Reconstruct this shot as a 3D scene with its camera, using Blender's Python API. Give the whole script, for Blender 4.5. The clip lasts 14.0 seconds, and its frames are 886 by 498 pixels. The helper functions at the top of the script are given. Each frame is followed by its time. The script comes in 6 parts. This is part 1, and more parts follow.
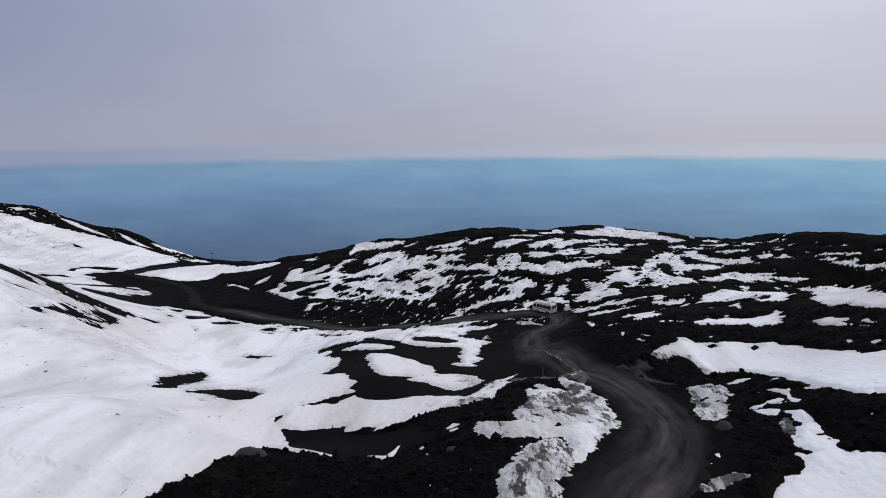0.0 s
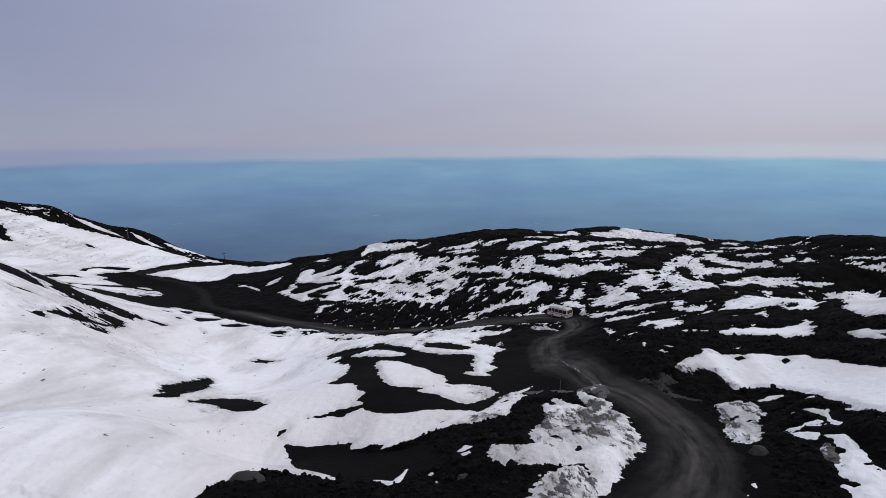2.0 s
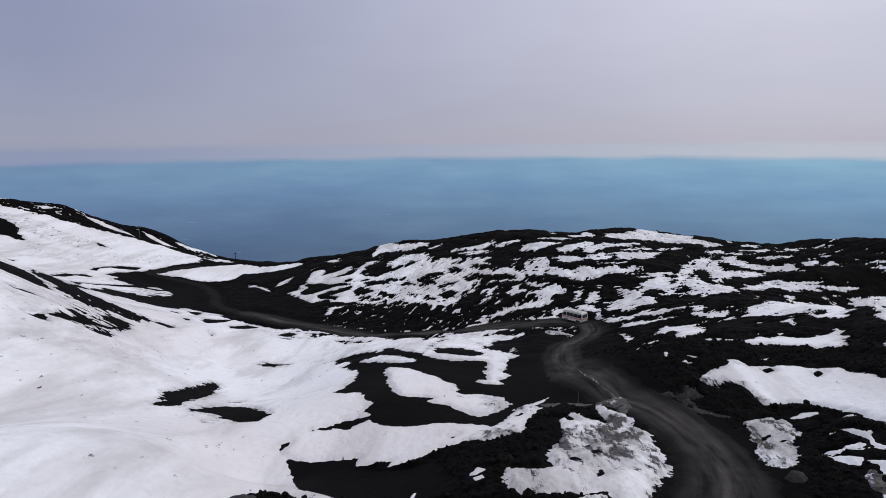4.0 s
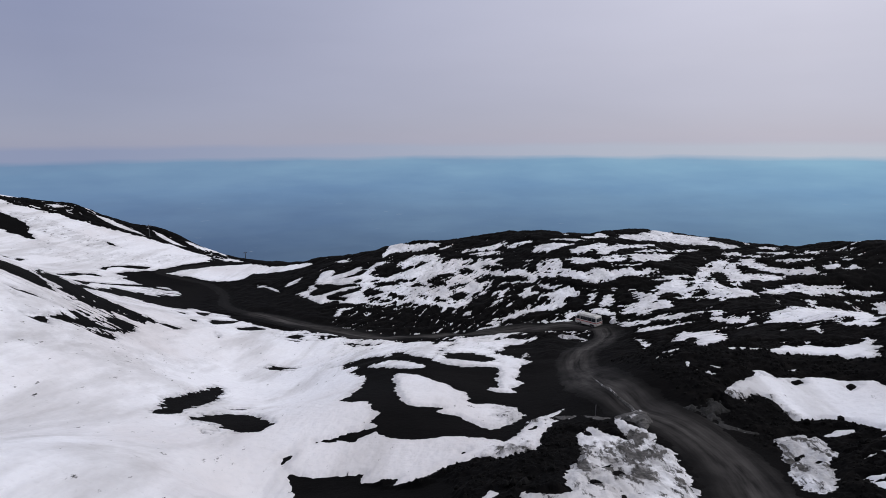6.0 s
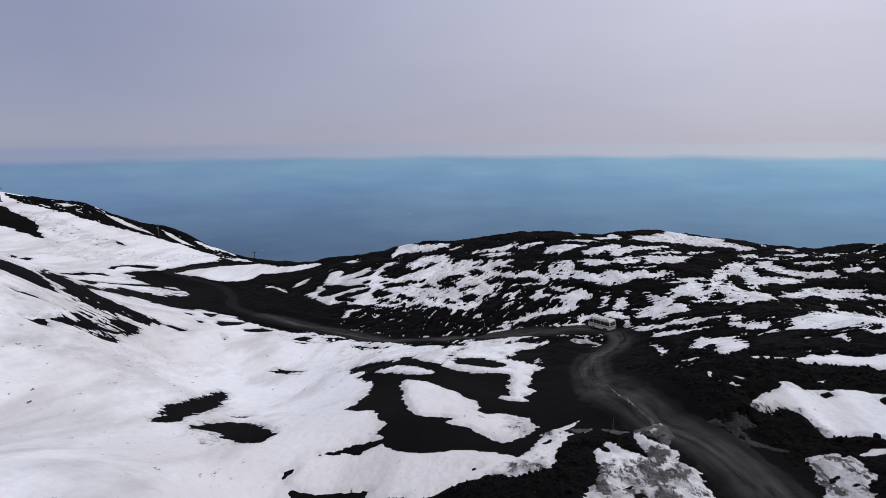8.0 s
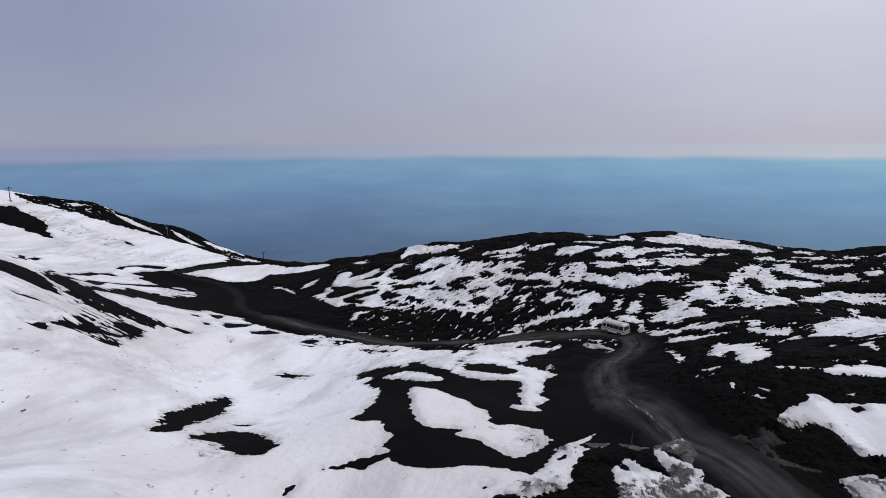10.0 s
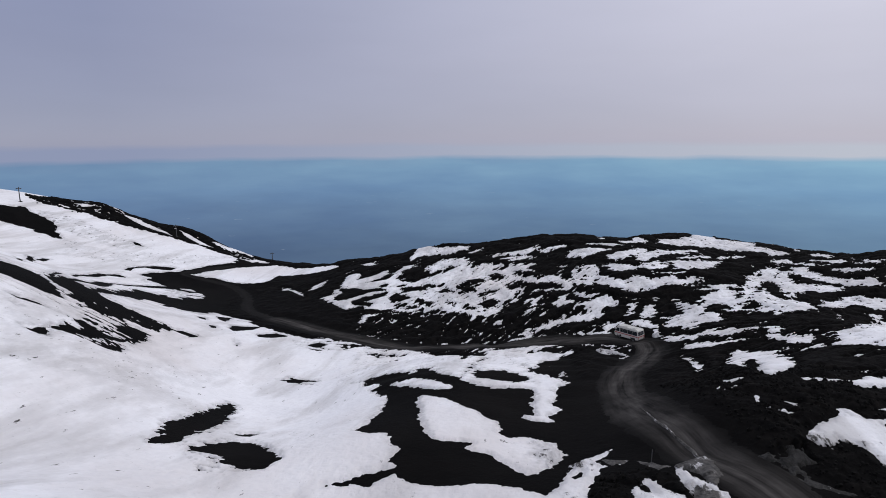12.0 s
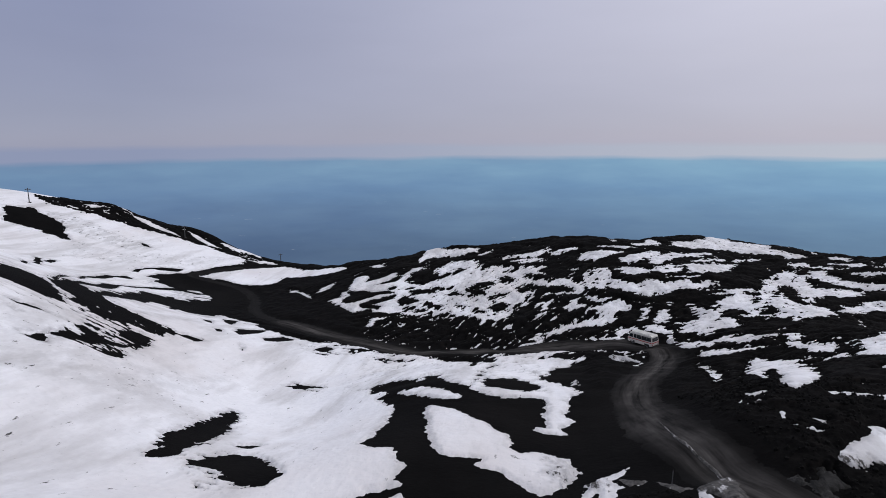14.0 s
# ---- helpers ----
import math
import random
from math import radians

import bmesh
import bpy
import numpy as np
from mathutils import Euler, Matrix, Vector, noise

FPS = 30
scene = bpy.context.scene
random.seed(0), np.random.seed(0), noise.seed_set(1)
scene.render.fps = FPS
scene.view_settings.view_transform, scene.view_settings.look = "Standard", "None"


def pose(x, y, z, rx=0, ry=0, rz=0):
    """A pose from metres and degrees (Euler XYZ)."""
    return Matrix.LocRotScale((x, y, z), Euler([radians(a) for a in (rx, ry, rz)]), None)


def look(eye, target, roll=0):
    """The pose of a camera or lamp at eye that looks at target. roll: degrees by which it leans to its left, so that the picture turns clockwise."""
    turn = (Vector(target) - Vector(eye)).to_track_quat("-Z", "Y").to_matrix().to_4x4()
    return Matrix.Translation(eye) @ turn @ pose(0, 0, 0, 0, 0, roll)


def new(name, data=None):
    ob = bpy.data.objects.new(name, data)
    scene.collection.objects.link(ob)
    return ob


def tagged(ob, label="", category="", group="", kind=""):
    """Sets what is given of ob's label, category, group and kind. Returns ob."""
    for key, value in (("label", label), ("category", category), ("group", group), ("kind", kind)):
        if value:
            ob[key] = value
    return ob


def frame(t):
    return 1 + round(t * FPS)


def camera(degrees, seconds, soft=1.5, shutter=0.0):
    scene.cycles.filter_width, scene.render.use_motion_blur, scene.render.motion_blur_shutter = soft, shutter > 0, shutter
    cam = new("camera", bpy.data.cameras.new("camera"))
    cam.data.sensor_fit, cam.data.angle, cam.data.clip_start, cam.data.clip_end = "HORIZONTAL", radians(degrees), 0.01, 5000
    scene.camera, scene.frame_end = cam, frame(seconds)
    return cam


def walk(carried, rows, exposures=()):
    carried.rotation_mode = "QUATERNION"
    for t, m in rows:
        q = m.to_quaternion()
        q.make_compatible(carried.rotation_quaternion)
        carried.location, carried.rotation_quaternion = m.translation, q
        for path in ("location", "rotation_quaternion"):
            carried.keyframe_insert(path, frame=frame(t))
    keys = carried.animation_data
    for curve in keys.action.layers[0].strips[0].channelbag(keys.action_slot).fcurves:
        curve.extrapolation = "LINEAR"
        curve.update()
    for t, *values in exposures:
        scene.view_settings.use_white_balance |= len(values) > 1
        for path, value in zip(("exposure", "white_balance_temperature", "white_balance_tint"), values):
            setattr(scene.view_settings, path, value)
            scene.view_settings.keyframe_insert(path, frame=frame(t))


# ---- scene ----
cam = camera(74.02, 14.0, soft=0.6)
PATH = [
    (0.0, look((0.000, 0.000, 40.000), (0.000, 98.294, 21.609), -0.534)),
    (0.5, look((0.032, 0.799, 40.034), (-0.538, 99.090, 21.633), -0.530)),
    (1.0, look((0.054, 1.588, 40.058), (-1.082, 99.872, 21.647), -0.523)),
    (1.5, look((0.067, 2.367, 40.073), (-1.629, 100.641, 21.651), -0.514)),
    (2.0, look((0.072, 3.136, 40.079), (-2.174, 101.396, 21.645), -0.502)),
    (2.5, look((0.069, 3.893, 40.078), (-2.714, 102.137, 21.631), -0.488)),
    (3.0, look((0.060, 4.639, 40.070), (-3.247, 102.864, 21.607), -0.473)),
    (3.5, look((0.045, 5.374, 40.056), (-3.771, 103.577, 21.577), -0.455)),
    (4.0, look((0.024, 6.097, 40.038), (-4.286, 104.276, 21.540), -0.437)),
    (6.5, look((-0.145, 9.541, 39.906), (-6.726, 107.576, 21.312), -0.346)),
    (7.0, look((-0.188, 10.198, 39.877), (-7.194, 108.201, 21.267), -0.331)),
    (7.5, look((-0.234, 10.845, 39.849), (-7.657, 108.815, 21.226), -0.319)),
    (8.0, look((-0.281, 11.484, 39.823), (-8.118, 109.419, 21.190), -0.309)),
    (10.5, look((-0.540, 14.573, 39.742), (-10.429, 112.325, 21.122), -0.304)),
    (11.0, look((-0.594, 15.178, 39.740), (-10.896, 112.890, 21.135), -0.311)),
    (11.5, look((-0.649, 15.781, 39.745), (-11.364, 113.452, 21.157), -0.319)),
    (12.0, look((-0.705, 16.384, 39.756), (-11.832, 114.012, 21.187), -0.328)),
    (12.5, look((-0.761, 16.988, 39.775), (-12.298, 114.573, 21.224), -0.337)),
    (13.0, look((-0.817, 17.596, 39.801), (-12.758, 115.135, 21.267), -0.344)),
    (13.5, look((-0.875, 18.208, 39.836), (-13.209, 115.701, 21.315), -0.347)),
    (14.0, look((-0.933, 18.827, 39.879), (-13.646, 116.272, 21.364), -0.346)),
]
walk(cam, PATH)

# ---- world, sun ----
world = bpy.data.worlds.new("overcast")
scene.world = world
world.use_nodes = True
wn, wl = world.node_tree.nodes, world.node_tree.links
wn.clear()


def wnode(kind, **values):
    n = wn.new(kind)
    for k, v in values.items():
        n.inputs[k].default_value = v
    return n


SUN_UP, SUN_ROUND = 38.0, 70.0  # degrees above the horizon; degrees to the right of the way ahead
sky = wn.new("ShaderNodeTexSky")
sky.sky_type, sky.sun_disc = "NISHITA", False
sky.sun_elevation, sky.sun_rotation = radians(SUN_UP), radians(SUN_ROUND)
sky.altitude = 2500
way = wn.new("ShaderNodeTexCoord")
part_xyz = wn.new("ShaderNodeSeparateXYZ")
wl.new(way.outputs["Generated"], part_xyz.inputs[0])


def world_ramp(source, stops):
    r = wn.new("ShaderNodeValToRGB")
    while len(r.color_ramp.elements) < len(stops):
        r.color_ramp.elements.new(0.5)
    for e, (at, col) in zip(r.color_ramp.elements, stops):
        e.position, e.color = at, (*col, 1)
    wl.new(source, r.inputs[0])
    return r.outputs[0]


def world_range(source, a, b):
    r = wn.new("ShaderNodeMapRange")
    r.inputs[1].default_value, r.inputs[2].default_value = a, b
    wl.new(source, r.inputs[0])
    return r.outputs[0]


def world_mix(fac, a, b):
    m = wn.new("ShaderNodeMix")
    m.data_type = "RGBA"
    if isinstance(fac, float):
        m.inputs[0].default_value = fac
    else:
        wl.new(fac, m.inputs[0])
    wl.new(a, m.inputs[6])
    wl.new(b, m.inputs[7])
    return m.outputs[2]


# cloud deck: darker and bluer to the left, paler to the right, brightest overhead
height = world_range(part_xyz.outputs[2], -0.05, 0.95)
deck_left = world_ramp(height, [(0.0, (0.285, 0.305, 0.44)), (0.055, (0.31, 0.325, 0.45)), (0.17, (0.29, 0.31, 0.445)), (0.28, (0.27, 0.30, 0.45)), (0.55, (0.62, 0.65, 0.76)), (1.0, (0.80, 0.82, 0.90))])
deck_right = world_ramp(height, [(0.0, (0.44, 0.44, 0.56)), (0.055, (0.47, 0.455, 0.56)), (0.17, (0.60, 0.585, 0.68)), (0.28, (0.70, 0.69, 0.80)), (0.55, (0.74, 0.74, 0.83)), (1.0, (0.80, 0.82, 0.90))])
deck = world_mix(world_range(part_xyz.outputs[0], -0.58, 0.45), deck_left, deck_right)
billow = wn.new("ShaderNodeTexNoise")
billow.inputs["Scale"].default_value, billow.inputs["Detail"].default_value = 2.2, 4
squash = wn.new("ShaderNodeMapping")
squash.inputs["Scale"].default_value = (1, 1, 5)
wl.new(way.outputs["Generated"], squash.inputs[0])
wl.new(squash.outputs[0], billow.inputs[0])
shade = wn.new("ShaderNodeHueSaturation")
lift = wn.new("ShaderNodeMapRange")
lift.inputs[1].default_value, lift.inputs[2].default_value, lift.inputs[3].default_value, lift.inputs[4].default_value = 0.3, 0.7, 0.965, 1.035
wl.new(billow.outputs[0], lift.inputs[0])
wl.new(lift.outputs[0], shade.inputs["Value"])
wl.new(deck, shade.inputs["Color"])
dim = wn.new("ShaderNodeVectorMath")
dim.operation = "SCALE"
dim.inputs["Scale"].default_value = 0.1
wl.new(sky.outputs[0], dim.inputs[0])
final = world_mix(0.92, dim.outputs[0], shade.outputs[0])
back = wn.new("ShaderNodeBackground")
back.inputs["Strength"].default_value = 1.0
wl.new(final, back.inputs[0])
wout = wn.new("ShaderNodeOutputWorld")
wl.new(back.outputs[0], wout.inputs[0])

sun = new("sun", bpy.data.lights.new("sun", "SUN"))
sun.data.energy, sun.data.angle, sun.data.color = 0.9, radians(14), (1.0, 0.96, 0.91)
ce = math.cos(radians(SUN_UP))
sun.matrix_world = look((0, 0, 0), (-ce * math.sin(radians(SUN_ROUND)), -ce * math.cos(radians(SUN_ROUND)), -math.sin(radians(SUN_UP))))
scene.view_settings.exposure = 0.0


# ---- materials ----
def material(name):
    m = bpy.data.materials.new(name)
    m.use_nodes = True
    nt = m.node_tree
    return m, nt, nt.nodes["Principled BSDF"]


def put(nt, sock, value):
    if isinstance(value, (int, float)):
        sock.default_value = value
    elif isinstance(value, tuple):
        sock.default_value = (*value, 1) if len(value) == 3 and sock.type == "RGBA" else value
    else:
        nt.links.new(value, sock)


def noise_out(nt, scale, detail=4, rough=0.55, stretch=None, turn=0):
    tc = nt.nodes.new("ShaderNodeTexCoord")
    src = tc.outputs["Object"]
    if stretch:
        mp = nt.nodes.new("ShaderNodeMapping")
        mp.inputs["Scale"].default_value = stretch
        mp.inputs["Rotation"].default_value = (0, 0, radians(turn))
        nt.links.new(src, mp.inputs[0])
        src = mp.outputs[0]
    n = nt.nodes.new("ShaderNodeTexNoise")
    put(nt, n.inputs["Scale"], scale)
    put(nt, n.inputs["Detail"], detail)
    put(nt, n.inputs["Roughness"], rough)
    nt.links.new(src, n.inputs["Vector"])
    return n.outputs[0]


def attr(nt, name):
    a = nt.nodes.new("ShaderNodeAttribute")
    a.attribute_name = name
    return a.outputs["Fac"]


def span(nt, source, a, b, lo=0.0, hi=1.0):
    r = nt.nodes.new("ShaderNodeMapRange")
    for k, v in enumerate((source, a, b, lo, hi)):
        put(nt, r.inputs[k], v)
    return r.outputs[0]


def mixed(nt, fac, a, b):
    m = nt.nodes.new("ShaderNodeMix")
    m.data_type = "RGBA"
    put(nt, m.inputs[0], fac)
    put(nt, m.inputs[6], a)
    put(nt, m.inputs[7], b)
    return m.outputs[2]


def sums(nt, op, a, b):
    m = nt.nodes.new("ShaderNodeMath")
    m.operation = op
    put(nt, m.inputs[0], a)
    put(nt, m.inputs[1], b)
    return m.outputs[0]


def bumped(nt, bsdf, height, strength, distance):
    b = nt.nodes.new("ShaderNodeBump")
    b.inputs["Strength"].default_value, b.inputs["Distance"].default_value = strength, distance
    nt.links.new(height, b.inputs["Height"])
    nt.links.new(b.outputs[0], bsdf.inputs["Normal"])


def make_ground_material():
    m, nt, b = material("lava_and_ash")
    fine, mid, broad = noise_out(nt, 3.0, 8, 0.65), noise_out(nt, 0.5, 6, 0.6), noise_out(nt, 0.06, 4)
    rock = mixed(nt, span(nt, fine, 0.35, 0.7), (0.0012, 0.0012, 0.0014), (0.0050, 0.0048, 0.0049))
    rock = mixed(nt, span(nt, mid, 0.52, 0.75), rock, (0.0100, 0.0089, 0.0085))
    ash = mixed(nt, span(nt, mid, 0.3, 0.7), (0.0019, 0.0019, 0.0021), (0.0036, 0.0034, 0.0035))
    ash = mixed(nt, span(nt, broad, 0.45, 0.7), ash, (0.0062, 0.0058, 0.0058))
    put(nt, b.inputs["Base Color"], mixed(nt, attr(nt, "rubble"), ash, rock))
    put(nt, b.inputs["Roughness"], 0.95)
    put(nt, b.inputs["Specular IOR Level"], 0.04)
    bumped(nt, b, sums(nt, "ADD", fine, mid), 0.6, 0.12)
    return m


def make_snow_material():
    m, nt, b = material("spring_snow")
    fine, mid, broad = noise_out(nt, 2.2, 8, 0.65), noise_out(nt, 0.3, 6, 0.6, (1, 0.5, 1), 20), noise_out(nt, 0.035, 5, 0.6, (1, 0.55, 1), -25)
    clean = mixed(nt, span(nt, mid, 0.3, 0.72), (0.89, 0.892, 0.935), (0.81, 0.812, 0.855))
    clean = mixed(nt, span(nt, broad, 0.46, 0.70, 0.0, 0.65), clean, (0.62, 0.572, 0.565))
    clean = mixed(nt, span(nt, fine, 0.56, 0.78, 0.0, 0.5), clean, (0.58, 0.57, 0.585))
    dimples = noise_out(nt, 1.3, 3, 0.5)
    clean = mixed(nt, span(nt, dimples, 0.42, 0.66, 0.0, 0.14), clean, (0.58, 0.58, 0.615))
    drawn = noise_out(nt, 0.16, 6, 0.6, (1, 0.14, 1), 54)
    clean = mixed(nt, span(nt, drawn, 0.48, 0.66, 0.0, 0.62), clean, (0.46, 0.445, 0.45))
    # blown ash caught in the surface
    pepper = noise_out(nt, 5.0, 5, 0.7)
    clean = mixed(nt, sums(nt, "MULTIPLY", span(nt, pepper, 0.66, 0.74), span(nt, broad, 0.38, 0.6, 0.1, 0.5)), clean, (0.25, 0.24, 0.24))
    # ash soaked into old snow: a grey cast that comes and goes
    soaked = noise_out(nt, 0.6, 9, 0.68, (1.0, 0.36, 1.0), 115)
    soil = sums(nt, "MULTIPLY", sums(nt, "MINIMUM", attr(nt, "dirt"), 1.0), span(nt, soaked, 0.41, 0.57, 0.06, 0.95))
    clean = mixed(nt, soil, clean, mixed(nt, span(nt, fine, 0.36, 0.64), (0.035, 0.033, 0.033), (0.23, 0.217, 0.212)))
    streak = noise_out(nt, 1.15, 10, 0.70, (1.0, 0.34, 1.0), 120)
    grime = span(nt, sums(nt, "ADD", streak, sums(nt, "MULTIPLY", attr(nt, "dirt"), 0.20)), 0.635, 0.69)
    grimy = mixed(nt, span(nt, fine, 0.35, 0.65), (0.018, 0.0175, 0.0175), (0.115, 0.109, 0.107))
    grimy = mixed(nt, span(nt, attr(nt, "dirt"), 1.3, 1.6), grimy, mixed(nt, span(nt, streak, 0.46, 0.60), (0.004, 0.004, 0.0042), mixed(nt, span(nt, fine, 0.35, 0.65), (0.008, 0.0079, 0.008), (0.048, 0.0465, 0.047))))
    # thin snow at the margins lets the ash show through
    thin = sums(nt, "MULTIPLY", attr(nt, "thin"), span(nt, noise_out(nt, 1.1, 8, 0.7, (1, 0.4, 1), 25), 0.36, 0.62, 0.0, 0.65))
    clean = mixed(nt, thin, clean, (0.24, 0.235, 0.25))
    # slope shade and wind-blown ash, both put into the far hill's snow colour
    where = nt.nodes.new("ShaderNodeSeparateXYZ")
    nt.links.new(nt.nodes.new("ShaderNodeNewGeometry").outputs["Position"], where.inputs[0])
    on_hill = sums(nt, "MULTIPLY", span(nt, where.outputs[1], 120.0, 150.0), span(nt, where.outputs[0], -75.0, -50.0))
    ash_and_shade = noise_out(nt, 0.24, 7, 0.62, (1, 0.42, 1), 42)
    clean = mixed(nt, sums(nt, "MULTIPLY", on_hill, span(nt, ash_and_shade, 0.46, 0.62, 0.0, 0.42)), clean, (0.36, 0.355, 0.385))
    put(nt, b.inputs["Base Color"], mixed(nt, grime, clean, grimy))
    put(nt, b.inputs["Roughness"], 0.75)
    put(nt, b.inputs["Specular IOR Level"], 0.2)
    # melt ridges in dirty ice; old drifts heaped over the blocks of the far hill
    relief_height = sums(nt, "ADD", sums(nt, "ADD", sums(nt, "MULTIPLY", fine, 0.5), sums(nt, "MULTIPLY", dimples, 0.35)), mid)
    relief_height = sums(nt, "ADD", relief_height, sums(nt, "MULTIPLY", soaked, sums(nt, "MULTIPLY", attr(nt, "dirt"), 1.4)))
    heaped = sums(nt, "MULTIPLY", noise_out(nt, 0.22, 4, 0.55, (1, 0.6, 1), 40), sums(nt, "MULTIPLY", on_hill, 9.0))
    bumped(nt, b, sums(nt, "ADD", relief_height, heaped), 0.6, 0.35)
    return m


def make_road_material():
    m, nt, b = material("cinder_track")
    fine, mid = noise_out(nt, 2.5, 7, 0.6), noise_out(nt, 0.5, 6)
    lane, along = attr(nt, "lane"), attr(nt, "along")
    xyz = nt.nodes.new("ShaderNodeCombineXYZ")
    put(nt, xyz.inputs[0], lane)
    put(nt, xyz.inputs[1], sums(nt, "MULTIPLY", along, 0.09))
    ruts = nt.nodes.new("ShaderNodeTexNoise")
    ruts.inputs["Scale"].default_value, ruts.inputs["Detail"].default_value, ruts.inputs["Roughness"].default_value = 0.9, 7, 0.6
    nt.links.new(xyz.outputs[0], ruts.inputs["Vector"])
    wander = noise_out(nt, 0.05, 2)
    off = sums(nt, "ABSOLUTE", sums(nt, "ADD", lane, span(nt, wander, 0.25, 0.75, -1.6, 1.6)), 0.0)
    dust = sums(nt, "MULTIPLY", span(nt, off, 0.2, 3.0, 1.0, 0.0), span(nt, ruts.outputs[0], 0.34, 0.66))
    dust = sums(nt, "MULTIPLY", sums(nt, "MULTIPLY", dust, attr(nt, "dust")), span(nt, mid, 0.25, 0.6, 0.55, 1.0))
    base = mixed(nt, span(nt, mid, 0.3, 0.7), (0.0038, 0.0037, 0.0039), (0.0068, 0.0064, 0.0064))
    put(nt, b.inputs["Base Color"], mixed(nt, dust, base, (0.086, 0.080, 0.078)))
    put(nt, b.inputs["Roughness"], 0.92)
    put(nt, b.inputs["Specular IOR Level"], 0.06)
    bumped(nt, b, sums(nt, "ADD", fine, ruts.outputs[0]), 0.4, 0.08)
    return m


GROUND_MAT, SNOW_MAT, ROAD_MAT = make_ground_material(), make_snow_material(), make_road_material()

# ---- shape of the land: plain numpy, shared by all sheets ----
def lattice(ix, iy, seed):
    h = (ix * 374761393 + iy * 668265263 + seed * 1442695041) & 0xFFFFFFFF
    h = ((h ^ (h >> 13)) * 1274126177) & 0xFFFFFFFF
    return ((h ^ (h >> 16)) & 0xFFFF) / 65536.0 * 2 * np.pi


def perlin(x, y, seed=0):
    """Gradient noise, about -0.7 to 0.7."""
    ix, iy = np.floor(x).astype(np.int64), np.floor(y).astype(np.int64)
    fx, fy = x - ix, y - iy
    u, v = fx * fx * fx * (fx * (fx * 6 - 15) + 10), fy * fy * fy * (fy * (fy * 6 - 15) + 10)
    out = 0.0
    for dx in (0, 1):
        for dy in (0, 1):
            a = lattice(ix + dx, iy + dy, seed)
            g = np.cos(a) * (fx - dx) + np.sin(a) * (fy - dy)
            out = out + g * (u if dx else 1 - u) * (v if dy else 1 - v)
    return out


def fbm(x, y, octaves, seed=0, gain=0.5):
    out, amp = 0.0, 1.0
    for k in range(octaves):
        out = out + amp * perlin(x * 2.03**k + 17.3 * k, y * 2.03**k - 9.1 * k, seed + k)
        amp *= gain
    return out


def smooth(e0, e1, x):
    t = np.clip((x - e0) / (e1 - e0), 0, 1)
    return t * t * (3 - 2 * t)


# where the land breaks off towards the lowland: bearing in degrees, range in metres
BROW_BEARING = (-75, -52, -44, -37, -33, -29.5, -24.5, -22, -20, -16.5, -12, -8, -4, 4, 10, 16, 24, 28, 31, 37, 50, 75)
BROW_RANGE = (330, 290, 275, 282, 300, 340, 345, 305, 270, 243, 237, 237, 238, 242, 250, 288, 288, 268, 238, 222, 240, 330)
# broad swells on rings round the viewpoint: range, width, heights from bearing -46 to 46 degrees
SWELLS_NEAR = (
    (26, 13, (-13.19, 5.31, -12.88, 14.50, -20.48)),
    (37, 10, (2.15, 2.93, -1.31, 1.16, -3.15, 6.35, -7.24, 2.12, -0.79)),
    (50, 11, (-6.76, 7.88, -4.15, 0.68, -8.39, 2.92, 3.15, -10.19, 2.75, 2.52, -5.29)),
    (63, 10, (-2.73, 0.17, -3.03, 1.59, -4.75, 5.00, -2.12, 0.99, -4.72, 0.88, 6.89, -12.14, 5.77, -1.85, 0.12)),
    (80, 13, (3.24, -4.42, 2.38, -0.63, -2.00, -4.64, 4.11, 0.26, -9.42, 4.07, 6.10, -7.67, 1.85, 0.37, -1.00)),
)
SWELLS_FAR = (
    (102, 17, (11.16, -6.64, 8.69, -5.20, -8.46, 4.84, 4.08, -7.11, 6.22, 1.32, -9.91, 11.20, 0.35, -14.81, 22.26)),
    (132, 24, (8.13, 0.63, 1.54, -2.07, 2.50, -3.87, -4.03, 5.38, -2.56, -8.63, 3.71, 6.51, -2.29, 2.05, 4.58)),
    (172, 32, (17.97, -8.78, 3.82, 3.56, -15.33, 13.90, 4.24, -20.65, 10.53, 17.13, -15.55, -4.35, 27.07, -24.97, -30.15)),
    (225, 42, (18.43, -60.59, 61.03, -39.28, -8.02, 31.05, -16.48, 9.72, 5.03, 3.86, -6.25, -15.69, 31.39, -12.90, 39.56)),
    (300, 75, (40.82, 48.86, -40.68, 48.37, -6.64, -1.04, 78.72, -46.98, -4.08)),
)
TILT = (38.353, 0.0223, -0.3315)


def brow_drop(x, y):
    bearing, far = np.degrees(np.arctan2(x, y)), np.hypot(x, y)
    edge = np.interp(bearing, BROW_BEARING, BROW_RANGE)
    u = (far - edge * 1.03) / (0.05 * edge)
    fall = 0.031 * edge * np.where(u > 30, u, np.log1p(np.exp(np.minimum(u, 30))))
    return fall * (np.abs(bearing) < 90)


# knobs of rock along the skyline: place, height
KNOBS = ((-161, 217.6, 1.0), (-155, 224.5, 1.7), (-150.6, 226.2, 0.8), (-134.8, 241.4, 2.0), (-128.8, 245.5, 2.0), (-121.9, 246.3, 1.5), (-112.5, 247, 0.8), (-95.7, 241.7, 0.6), (-87, 237.6, 1.0), (-78.6, 233.6, 1.5), (-69, 227, 1.3), (-61.4, 219.9, 1.3), (-55.6, 222.7, 0.9), (-44, 219, 0.6), (-31, 222.6, 1.3), (-20.7, 220.7, 1.0), (-12.4, 225.7, 0.3), (11, 225, 0.3), (24.3, 225, 0.7))


